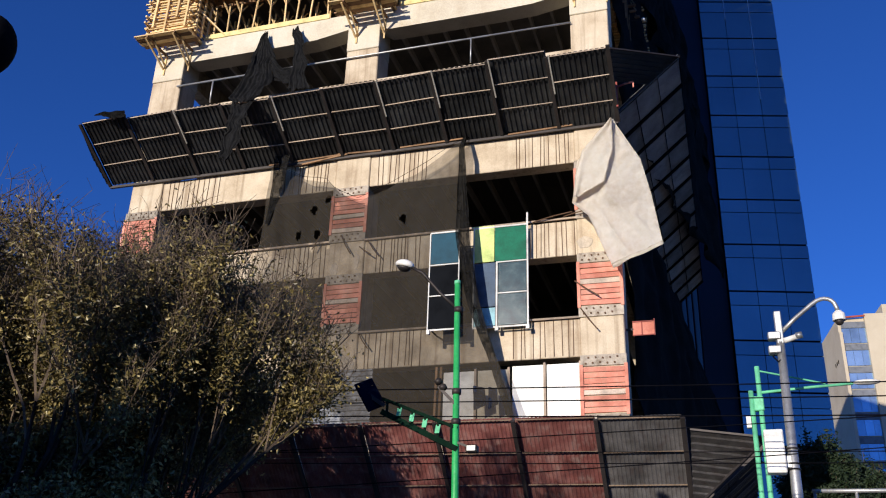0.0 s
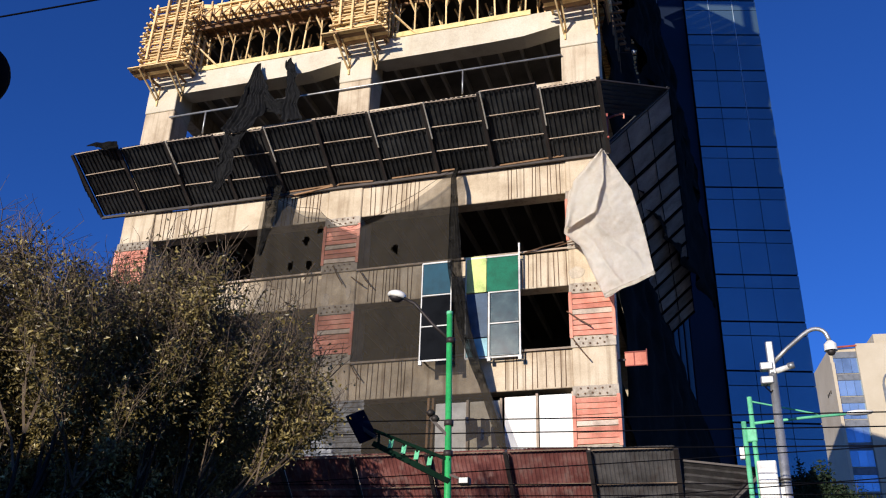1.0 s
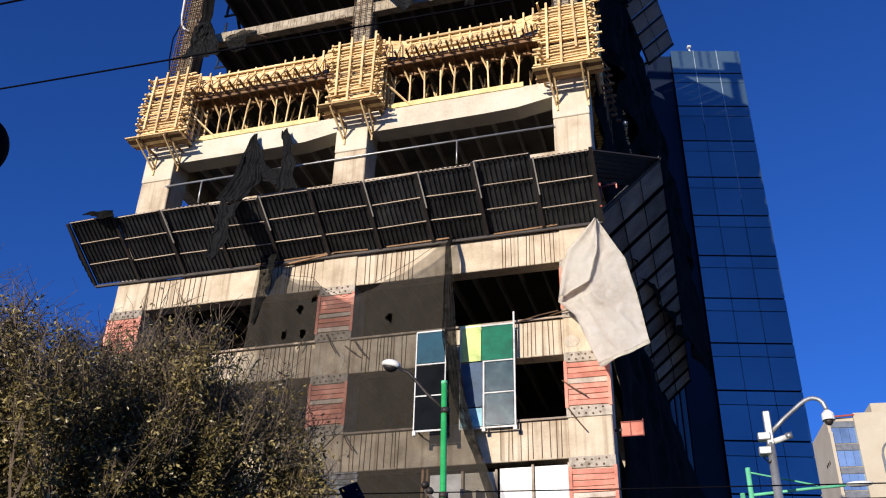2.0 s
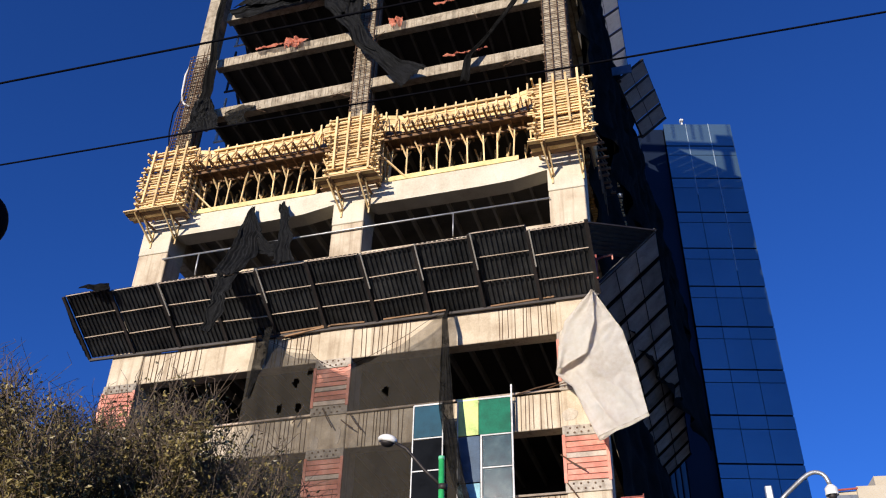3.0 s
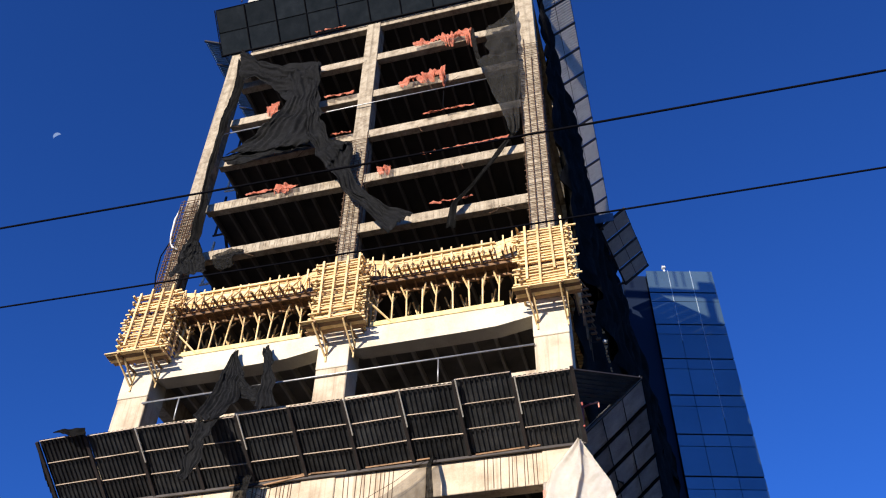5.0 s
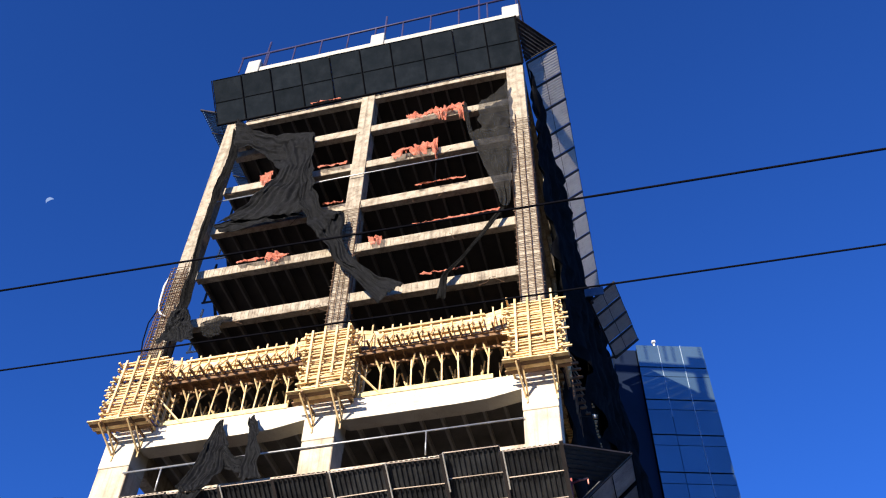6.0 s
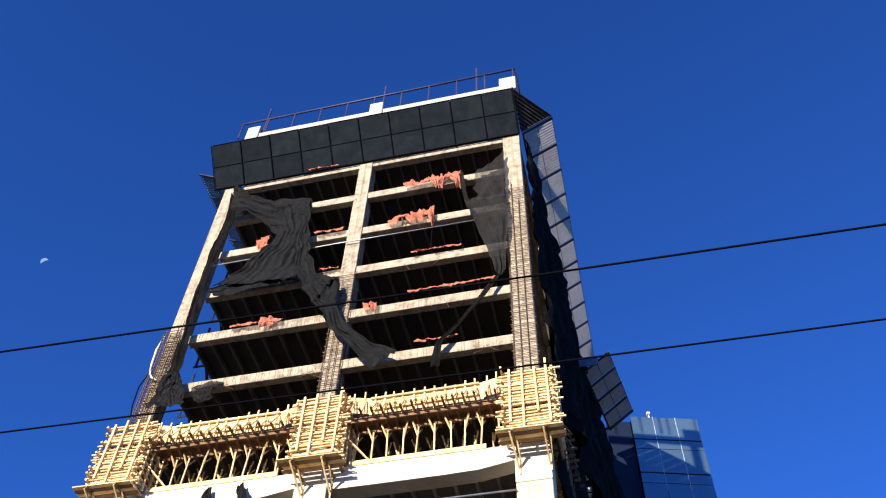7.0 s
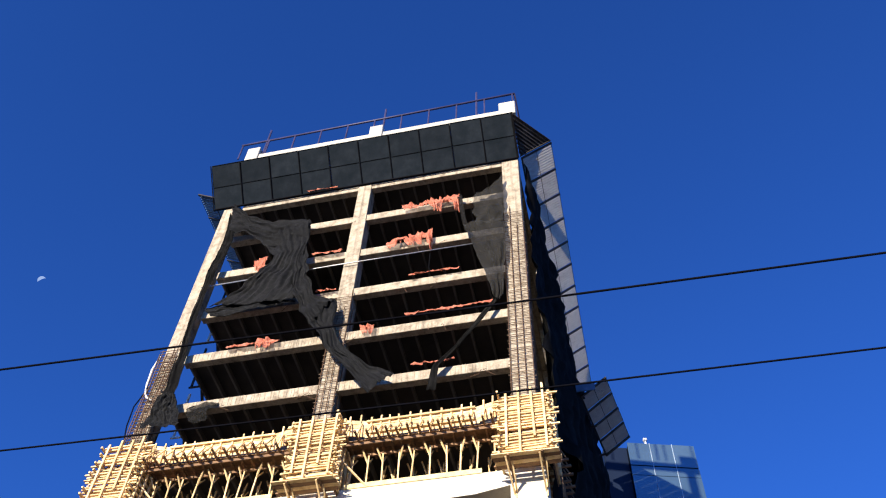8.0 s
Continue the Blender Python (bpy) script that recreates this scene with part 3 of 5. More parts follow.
for a, b in COLS:
    for k in (-1, 0, 1):
        z0, z1 = level(k) + 1.21, level(k + 1)
        cx = (a + b) / 2 + OX
        w = b - a + 0.05
        for zc in (z0 + 0.17, z1 - 0.17):
            block("collar", BRACKET, tower, cx - w / 2, cx + w / 2, FRONT - 0.05 + OY, FRONT + 0.002 + OY, zc - 0.17, zc + 0.17, "", 0.01)
            for i in range(5):
                for dz in (-0.08, 0.08):
                    piece("bolt", REBAR, tower, (0.05, 0.03, 0.05), pose(cx - w / 2 + 0.16 + (i + (0.4 if dz > 0 else 0)) * (w - 0.3) / 5, FRONT - 0.06 + OY, zc + dz + random.uniform(-0.02, 0.02), 0, random.uniform(-30, 30), 0))
        n = 8
        hgt = (z1 - z0 - 0.72) / n
        for i in range(n):
            mat = PLATE_PALE if random.random() < 0.2 else PLATE_RED
            piece("plate", mat, tower, (w - 0.16, 0.05, hgt - 0.03), pose(cx + random.uniform(-0.02, 0.02), FRONT - 0.03 + OY, z0 + 0.36 + hgt * (i + 0.5), random.uniform(-9, 9), random.uniform(-1, 1), random.uniform(-0.8, 0.8)))
        for x in (cx - w / 2 + 0.03, cx + w / 2 - 0.03):
            block("corner_angle", PLATE_RED, tower, x - 0.05, x + 0.05, FRONT - 0.075 + OY, FRONT + 0.03 + OY, z0 + 0.30, z1 - 0.30)
# flaked plaster left on the column faces between the steel jackets
for x, z, w, h in ((-12.1, 13.25, 0.3, 0.5), (-11.3, 13.5, 0.2, 0.7), (-12.0, 9.85, 0.42, 0.35), (-11.35, 9.6, 0.5, 0.95), (-12.25, 10.0, 0.2, 0.6), (-3.55, 13.4, 0.5, 0.4)):
    bm = bmesh.new()
    rim = [Vector((w * (0.42 + 0.2 * random.random()) * math.cos(a * math.tau / 11), 0, h * (0.42 + 0.2 * random.random()) * math.sin(a * math.tau / 11))) for a in range(11)]
    lo, hi = [bm.verts.new(p) for p in rim], [bm.verts.new(p * 0.9 - Vector((0, 0.014, 0))) for p in rim]
    bm.faces.new(hi)
    for a in range(11):
        bm.faces.new((lo[a], lo[(a + 1) % 11], hi[(a + 1) % 11], hi[a]))
    part("plaster_patch", bm, PLASTER, tower, "flaked pale plaster patch").location = (x + OX, FRONT - 0.001 + OY, z)
# tie bars before the edge beams, close to the columns
for k in (0, 1, 2):
    for a, b in bays:
        for x0, n in ((a + 0.15, 11), (b - 2.25, 11)):
            x = x0
            for i in range(n):
                x += random.uniform(0.09, 0.30)
                if x < b - 0.05:
                    piece("tie_bar", REBAR, tower, (0.019, 0.019, random.choice((1.28, 1.22, 1.15))), pose(x + OX, FRONT + 0.049 + OY, level(k) + 0.62, random.uniform(-0.6, 0.6), random.uniform(-1.6, 1.6), 0))
        bar("ledge", BATTEN, tower, (a + OX, FRONT - 0.02 + OY, level(k) + 1.23), (b + OX, FRONT - 0.02 + OY, level(k) + 1.25 + random.uniform(-0.03, 0.03)), 0.05, 0.06)
# bare cages round the columns above
for (a, b), (z0, z1) in zip(SLIM, ((26.5, 33.8), (26.5, 36.5), (26.5, 41.5))):
    n = int((z1 - z0) / 0.21)
    for i in range(n):
        piece("stirrup", TIE, tower, (b - a + random.choice((0.06, 0.1, 0.16)), 0.026, 0.026), pose((a + b) / 2 + OX + random.uniform(-0.04, 0.04), FRONT - 0.02 + OY, z0 + (i + random.uniform(-0.3, 0.3)) * 0.21, 0, random.uniform(-2.6, 2.6), 0))
    for x in np.linspace(a - 0.02, b + 0.02, 4):
        tube("upright_bar", REBAR, tower, [(x + OX + random.uniform(-0.02, 0.02), FRONT - 0.045 + OY, z) for z in np.linspace(z0, z1 + random.uniform(-1.5, 0.3), 5)], 0.02, 4)
    for y in (26.3, 26.7):
        tube("upright_bar", REBAR, tower, [(b + 0.05 + OX, y + OY, z) for z in (z0, z1 - 1)], 0.022, 4)
for k in (6, 7):
    for a, b in ((-19.35, SLIM[1][0]), slim_bays[1]):
        bm = bmesh.new()
        x = a + 0.1
        while x < b - 0.05:
            q = random.uniform(-0.05, 0.05)
            box_mesh(bm, x + OX, x + 0.012 + OX, FRONT + 0.102 + OY, FRONT + 0.118 + OY, level(k) + 0.02 + abs(q), level(k) + 0.50 + q * 1.2)
            x += random.uniform(0.09, 0.3)
        tagged(part("chipped_edge", bm, CONCRETE_CAGE, tower), kind="stuff")
# loose wires hanging from the slabs
for i in range(26):
    x, k = random.uniform(-19, -4), random.choice((6, 6, 7, 8, 9, 10))
    z = level(k)
    tube("loose_wire", REBAR, tower, [(x + OX, FRONT + 0.05 + OY, z + 0.02), (x + OX + random.uniform(-0.2, 0.2), FRONT - 0.1 + OY, z - random.uniform(0.1, 0.4)), (x + OX + random.uniform(-0.5, 0.5), FRONT - 0.05 + OY, z - random.uniform(0.2, 0.7))], 0.012, 4)

# ---- hand rails ----
rail = thing("guard_rail", "thin galvanised pipe rail across an open floor", "rail", (-11.7, 25.92, 21.9))
tube("pipe", STEEL_GREY, rail, [(-7.95, 0, 0), (0, 0, 0.03), (7.95, 0, 0.02)], 0.038)
tube("post", STEEL_GREY, rail, [(4.3, 0, 0), (4.3, 0, -1.02)], 0.028)
tube("post", STEEL_GREY, rail, [(-6.3, 0, 0), (-6.3, 0, -1.02)], 0.035)
rail = thing("guard_rail", "long thin pipe tied across the upper floors", "rail", (-12.5, 25.9, 38.75))
tube("pipe", STEEL_GREY, rail, [(-7.4, 0, 0), (0, -0.02, 0.06), (7.3, 0, 0.05)], 0.035)
roof_rail = thing("roof_rail", "dull violet pipe rail with posts on the roof parapet", "rail", (-12.0, 26.3, 53.2))
tube("top_pipe", PURPLE, roof_rail, [(-9.4, 0, 2.05), (9.45, 0, 2.4)], 0.075)
tube("return_pipe", PURPLE, roof_rail, [(9.45, 0, 2.4), (9.45, 5, 2.3)], 0.06)
for i in range(11):
    x = -9.3 + i * 1.86
    tube("post", PURPLE, roof_rail, [(x, 0, 0.2), (x, 0, 2.22 + x * 0.0186)], 0.055, 6)
for x in (-7.6, 0.64, 6.9):
    tube("tall_post", PURPLE, roof_rail, [(x, 0.05, 0.2), (x, 0.05, 3.65)], 0.07, 6)

# ---- timber formwork ----
def column_form(x, y, label, stay=True):
    """A boarded box round a column with studs and overhanging walers, and the tray with knee braces below it."""
    f = thing("column_formwork", label, "formwork", (x, y, 23.7))
    w, top = 1.86, 3.35
    for i in range(14):
        z = 0.12 + i * top / 14
        piece("board", TIMBER if i % 3 else TIMBER_DARK, f, (w, 0.03, 0.15), pose(0, 0.10, z))
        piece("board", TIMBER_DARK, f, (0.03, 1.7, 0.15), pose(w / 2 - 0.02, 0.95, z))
    for i in range(12):
        z = 0.16 + i * (top - 0.1) / 12 + random.uniform(-0.03, 0.03)
        over = random.uniform(-0.16, 0.2)
        piece("waler", TIMBER, f, (w + 0.46, 0.07, 0.065), pose(over, -0.02, z, 0, random.uniform(-1.2, 1.2), 0))
        if random.random() < 0.8:
            piece("waler", TIMBER, f, (w + 0.25, 0.07, 0.05), pose(random.uniform(-0.25, 0.3), -0.09, z + 0.09, 0, random.uniform(-1.5, 1.5), 0))
        piece("side_waler", TIMBER, f, (0.075, 1.9, 0.085), pose(w / 2 + 0.05, 0.75 + random.uniform(-0.2, 0.2), z + 0.05))
        piece("side_waler", TIMBER, f, (0.075, 1.9, 0.085), pose(-w / 2 - 0.05, 0.75 + random.uniform(-0.2, 0.2), z + 0.05))
    for x0, z0, z1 in ((-0.72, 0.55, 3.35), (-0.18, 0.05, 3.5), (0.34, 0.9, 3.45), (0.80, 0.35, 3.6)):
        bar("stud", TIMBER, f, (x0 + random.uniform(-0.05, 0.05), -0.16, z0), (x0 + random.uniform(-0.05, 0.05), -0.16, z1), 0.085, 0.07)
    for i in range(4):
        bar("stud", TIMBER, f, (w / 2 + 0.13, 0.2 + i * 0.42, 0.3), (w / 2 + 0.13, 0.2 + i * 0.42, 3.4), 0.08, 0.08)
    for i in range(4):
        piece("tray_board", TIMBER_DARK if i % 2 else TIMBER, f, (2.45, 0.19, 0.045), pose(random.uniform(-0.1, 0.1), -0.40 + i * 0.21, -0.06, 0, random.uniform(-1, 1), 0))
    for s in (-0.62, 0.62):
        bar("bearer", TIMBER_DARK, f, (s, -0.52, -0.13), (s, 0.84, -0.13), 0.07, 0.08)
        bar("knee_brace", TIMBER, f, (s - 0.10, -0.45, -0.15), (s * 0.92 - 0.03, 0.83, -0.85), 0.06)
        bar("knee_brace", TIMBER, f, (s + 0.10, -0.15, -0.15), (s * 0.92 + 0.05, 0.83, -0.75), 0.055)
        bar("cleat", TIMBER, f, (s * 0.92, 0.83, -1.1), (s * 0.92, 0.83, -0.2), 0.06)
    if stay:
        bar("stay", TIMBER, f, (w / 2 + 0.08, 0.35, 1.45), (w / 2 + 1.12, 0.86, 0.37), 0.075, 0.05)
    return f
column_form(-19.85, 25.12, "yellow pine formwork box round the outer column with ragged walers")
column_form(-11.40, 25.12, "yellow pine formwork box round the middle column")
column_form(-3.03, 25.12, "yellow pine formwork box round the corner column", False)
column_form(-2.75, 32.1, "pine formwork box in shade round the flank column", False)


def beam_form(x0, x1):
    """The trough for the edge beam: side boards, battens, kickers and bearers."""
    f = thing("beam_formwork", "yellow pine beam formwork with close-set battens and kickers", "formwork", ((x0 + x1) / 2, 25.5, 25.92))
    half = (x1 - x0) / 2
    def rise(x):
        return 0.34 * max(0.0, (abs(x) - half + 1.3) / 1.3)
    for i in range(4):
        z = 0.27 + i * 0.215
        piece("side_board", TIMBER, f, (2 * half - 1.6, 0.03, 0.19), pose(random.uniform(-0.1, 0.1), 0.0, z, 0, random.uniform(-0.15, 0.15), 0))
        for s in (-1, 1):
            piece("end_board", TIMBER, f, (1.3, 0.03, 0.19), pose(s * (half - 0.55), 0.005, z + 0.13, 0, -s * 13, 0))
    for i in range(3):
        piece("soffit_board", TIMBER_DARK, f, (2 * half, 0.26, 0.03), pose(0, 0.2 + i * 0.28, 0.16))
    n = int(2 * half / 0.44)
    for i in range(n + 1):
        x = -half + 0.2 + i * (2 * half - 0.4) / n + random.uniform(-0.05, 0.05)
        r = rise(x)
        bar("batten", TIMBER, f, (x, -0.05, 0.0 + r), (x + random.uniform(-0.04, 0.04), -0.05, 1.12 + r + random.uniform(-0.06, 0.16)), 0.065, 0.05)
        bar("kicker", TIMBER, f, (x + 0.06, -0.50 + random.uniform(-0.1, 0.1), 0.02), (x + 0.08 + random.uniform(-0.05, 0.05), -0.08, 0.72 + r), 0.05, 0.05)
        bar("bearer", TIMBER_DARK, f, (x + 0.03, -0.62 + random.uniform(-0.1, 0.1), 0.04), (x + 0.03, 1.1, 0.04), 0.07, 0.09)
    for y, z in ((-0.10, 0.36), (-0.10, 0.96)):
        bar("rail", TIMBER, f, (-half + 0.9, y, z), (half - 0.9, y, z + random.uniform(-0.03, 0.03)), 0.06, 0.09)
    for y in (0.05, 0.75):
        bar("runner", TIMBER_DARK, f, (-half, y, -0.06), (half, y, -0.06), 0.08, 0.12)
    return f
def prop(x, y, z0, z1):
    f = thing("timber_prop", "slim pine prop with a forked head under the beam formwork", "prop", (x, y, z0), group="props under the formwork")
    lean = random.uniform(-0.12, 0.12)
    h = z1 - z0
    bar("post", TIMBER, f, (lean, 0, 0), (0, 0, h), 0.058, 0.058)
    bar("head_brace", TIMBER, f, (lean * 0.4, 0.0, h - 0.55), (random.choice((-0.2, 0.2)), -0.25, h), 0.05)
    bar("head_brace", TIMBER, f, (lean * 0.4, 0.02, h - 0.5), (0.05, 0.3, h), 0.05)
    piece("wedge", TIMBER_DARK, f, (0.2, 0.16, 0.05), pose(lean, 0, 0.025))
for x0, x1 in ((-18.85, -12.45), (-10.35, -4.1)):
    beam_form(x0, x1)
    n = 10
    for i in range(n):
        x = x0 + 0.3 + i * (x1 - x0 - 0.6) / (n - 1) + random.uniform(-0.06, 0.06)
        prop(x, 25.55 + random.uniform(-0.03, 0.03) + 0.55, level(4) + 1.02, 25.8)
        prop(x + random.uniform(0.1, 0.3), 27.2, level(4) + 1.2, 25.82)
        prop(x + random.uniform(-0.2, 0.4), 28.6, level(4) + 1.2, 25.82)
    bm = bmesh.new()
    box_mesh(bm, x0 + 0.1, x1 - 0.75, FRONT - 0.06, FRONT - 0.022, level(4) + 1.0, level(4) + 1.22)
    solo("edge_board", bm, PLY, "smooth yellow edge board along the fresh beam", "board")

def flank_form():
    """The beam formwork that runs back along the shaded flank: side boards, and bearers that stick out past them."""
    # all in the darker pine, which holds the flank's shade
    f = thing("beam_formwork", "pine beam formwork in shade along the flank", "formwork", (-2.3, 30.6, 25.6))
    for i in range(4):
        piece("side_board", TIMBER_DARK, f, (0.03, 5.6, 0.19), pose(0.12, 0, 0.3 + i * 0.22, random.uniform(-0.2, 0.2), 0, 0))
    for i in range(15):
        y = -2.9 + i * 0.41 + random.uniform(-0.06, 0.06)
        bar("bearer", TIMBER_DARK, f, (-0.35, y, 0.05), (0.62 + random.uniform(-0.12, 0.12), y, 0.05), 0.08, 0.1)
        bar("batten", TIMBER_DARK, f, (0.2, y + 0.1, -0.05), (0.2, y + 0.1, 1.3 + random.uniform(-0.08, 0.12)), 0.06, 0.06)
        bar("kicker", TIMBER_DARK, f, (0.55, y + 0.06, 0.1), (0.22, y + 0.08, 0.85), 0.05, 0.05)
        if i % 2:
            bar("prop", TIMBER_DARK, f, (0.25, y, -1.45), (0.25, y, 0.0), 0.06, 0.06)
flank_form()

# ---- coloured window unit ----
def framed(name, label, x0, x1, z0, z1, cells, y=25.78):
    f = thing(name, label, "window", ((x0 + x1) / 2, y, z0))
    hw, h = (x1 - x0) / 2, z1 - z0
    for a, b in (((-hw, 0, 0), (-hw, 0, h)), ((hw, 0, 0), (hw, 0, h)), ((-hw, 0, 0), (hw, 0, 0)), ((-hw, 0, h), (hw, 0, h))):
        bar("window_frame", ALUMINIUM, f, a, b, 0.034, 0.05)
    for nm, mat, a, b, c, d in cells:
        block(nm, mat, f, a - (x0 + x1) / 2, b - (x0 + x1) / 2, -0.012, 0.02, c - z0, d - z0)
    return f
u = framed("window_unit", "loose white-framed window unit with blue panel and dark panes", -8.39, -7.42, 10.54, 13.84, [("panel", PANEL_BLUE, -8.36, -7.45, 12.75, 13.80), ("pane", GLASS_DARK, -8.36, -7.45, 11.7, 12.67), ("pane", GLASS_DARK, -8.36, -7.45, 10.58, 11.62)], 25.18)
for z in (11.66, 12.71):
    bar("transom", ALUMINIUM, u, (-0.48, -0.005, z - 10.54), (0.48, -0.005, z - 10.54), 0.036)
for x, z in ((-0.45, 0.1), (0.45, 0.1), (-0.45, 3.0), (0.45, 3.0)):
    bar("bracket", STEEL_DARK, u, (x, 0.03, z), (x, 0.90, z), 0.04)
for x in (-0.45, 0.45):
    bar("foot", ALUMINIUM, u, (x, -0.02, -0.14), (x, -0.02, 0.0), 0.10)
u = framed("window_unit", "loose white-framed window unit with lime and emerald panels", -6.97, -5.25, 10.55, 13.91, [("panel", PANEL_LIME, -7.0, -6.31, 12.72, 13.97), ("panel", PANEL_GREEN, -6.29, -5.29, 12.72, 13.87), ("pane", GLASS_DUST, -6.17, -5.29, 11.68, 12.64), ("pane", GLASS_DUST, -6.17, -5.29, 10.60, 11.60), ("panel", PANEL_HAZE, -6.94, -6.27, 11.22, 12.68), ("panel", PANEL_CYAN, -6.94, -6.27, 10.60, 11.18)], 25.3)
for z in (11.64, 12.68):
    bar("transom", ALUMINIUM, u, (-0.1, -0.005, z - 10.55), (0.85, -0.005, z - 10.55), 0.04)
bar("stile", ALUMINIUM, u, (-0.11, -0.006, 0), (-0.11, -0.006, 2.15), 0.055)
bar("stile", ALUMINIUM, u, (0.865, -0.01, -0.1), (0.865, -0.01, 3.75), 0.05)
for x, z in ((-0.8, 0.1), (0.8, 0.1), (-0.8, 3.0), (0.8, 3.0)):
    bar("bracket", STEEL_DARK, u, (x, 0.03, z), (x, 0.26, z), 0.04)
u.location = (-6.221, 25.76, 10.713)
u.scale = (1.018, 1.0, 1.018)
for x in (-0.10, 0.86):
    bar("foot", ALUMINIUM, u, (x, -0.02, -0.13), (x, -0.02, 0.0), 0.10)

# ---- boards on the lowest open floor ----
def hoarding(x0, x1, z0, z1, mat, label):
    f = thing("hoarding_board", label, "board", ((x0 + x1) / 2, 26.05, z0))
    block("board", mat, f, -(x1 - x0) / 2 + 0.02, (x1 - x0) / 2 - 0.02, -0.03, 0.01, 0, z1 - z0, "", 0.006)
    bar("stile", BATTEN, f, ((x1 - x0) / 2, -0.05, -0.1), ((x1 - x0) / 2, -0.05, z1 - z0 + 0.05), 0.07)
hoarding(-5.92, -4.9, 7.3, 9.5, WHITE_BOARD, "bright white board closing an open floor")
hoarding(-4.86, -3.82, 7.3, 9.5, WHITE_BOARD, "bright white board closing an open floor")
hoarding(-7.0, -6.0, 7.3, 9.42, CONCRETE_NEW, "grey weathered board behind the net")
hoarding(-8.1, -7.05, 7.3, 9.42, WHITE_BOARD, "pale board with timber stile behind the net")
for x in (-8.2, -8.35):
    bm = bmesh.new()
    bar_bm(bm, (x, 26.0, 7.0), (x + 0.05, 26.0, 9.6), 0.07)
    solo("timber_post", bm, TIMBER_DARK, "thin timber post standing behind the net", "post")
for x, w in ((-6.95, 0.35), (-6.5, 0.28)):
    drape("hanging_laundry", GREEN_CLOTH, "dark cloth hanging from a line", "cloth", [(x, 25.45, 8.75), (x + 0.02, 25.45, 8.05)], [(x + w, 25.45, 8.7), (x + w + 0.04, 25.45, 8.2)], nu=8, nv=8, fold=0.06, folds=2, rough=0.08, seed=x)
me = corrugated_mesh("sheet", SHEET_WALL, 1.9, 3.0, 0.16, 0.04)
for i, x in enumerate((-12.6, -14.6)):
    ob = tagged(new("wall_sheet", me), "grey corrugated wall sheet with the tree's dappled shade in its colour", "sheet")
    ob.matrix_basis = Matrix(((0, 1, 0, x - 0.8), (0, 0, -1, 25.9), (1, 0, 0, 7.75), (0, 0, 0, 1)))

# ---- nets, tarpaulins ----
bm = bmesh.new()
Y = 25.45
def swag(u):
    """How far the net's upper hem hangs below its ends: it is caught up at the middle column."""
    return float(np.interp(u, (0.0, 0.03, 0.18, 0.30, 0.36, 0.48, 0.64, 0.82, 0.98, 1.0), (0.0, 0.28, 0.90, 1.05, 1.55, 2.0, 1.55, 0.9, 0.07, 0.0)))
drape_bm(bm, [(-14.6, 25.75, 17.62), (-14.65, Y, 17.2), (-14.75, Y, 14.1), (-15.1, Y, 13.2), (-14.6, Y, 10.6), (-12.2, Y, 9.0), (-10.9, Y, 7.6)], [(-7.42, 25.75, 17.62), (-7.42, Y, 17.1), (-7.5, Y, 13.6), (-7.0, Y, 11.4), (-6.2, Y, 9.5), (-5.5, Y, 7.6)], nu=130, nv=150, fold=0.12, folds=6, rough=0.12, seed=2.0, hem=swag)
holes = [Vector((-9.44, 0, 14.59)), Vector((-12.76, 0, 15.29)), Vector((-13.24, 0, 14.36)), Vector((-12.6, 0, 14.4)), Vector((-13.5, 0, 12.2)), Vector((-12.3, 0, 15.7))]
gone = [f for f in bm.faces if any(((f.calc_center_median().x - h.x) / 0.11) ** 2 + ((f.calc_center_median().z - h.z) / 0.17) ** 2 < 1.0 + 0.7 * noise.noise(f.calc_center_median() * 9) for h in holes)]
bmesh.ops.delete(bm, geom=gone, context="FACES")
shade = thing("shade_net", "large sagging grey shade net with holes over the lower floors", "net")
part("mesh_sheet", bm, NET_THIN, shade, smooth=True)
tube("hem_rope", WIRE, shade, [(-14.6 + 7.18 * u, 25.42 + 0.3 * abs(2 * u - 1) ** 8, 17.6 - swag(u)) for u in np.linspace(0, 1, 24)], 0.008, 5)
for q in ((-7.42, 25.75, 17.62), (-14.6, 25.75, 17.62)):
    tube("tie_rope", WIRE, shade, [q, (q[0] + 0.02, 25.93, 17.75)], 0.02, 5)
drape("net_fold", NET_DENSE, "dark gathered fold of net hanging beside the window panels", "net", [(-7.5, 25.6, 17.6), (-7.5, 25.2, 17.0), (-7.52, 25.1, 13.6), (-7.15, 25.15, 11.4), (-6.5, 25.6, 9.5), (-6.0, 25.75, 7.9)], [(-7.38, 25.6, 17.6), (-7.34, 25.2, 17.0), (-7.05, 25.1, 13.4), (-6.75, 25.15, 11.4), (-6.25, 25.6, 9.5), (-5.75, 25.75, 7.8)], nu=16, nv=50, fold=0.12, folds=3.5, rough=0.10, seed=4)
drape("net_fold", NET_DENSE, "narrow black net hanging in folds from the canopy", "net", [(-14.5, 25.35, 17.65), (-14.42, 25.3, 16.3), (-14.55, 25.3, 14.9)], [(-13.83, 25.35, 17.6), (-14.0, 25.3, 16.3), (-14.4, 25.3, 14.9)], nu=14, nv=24, fold=0.08, folds=2, rough=0.05, seed=6)
tarp = thing("tarpaulin", "creased off-white tarpaulin hanging over the tower's corner", "tarpaulin")
tube("tie_rope", CANVAS, tarp, [(-2.45, 25.3, 17.25), (-2.46, 25.9, 17.7)], 0.025, 6)
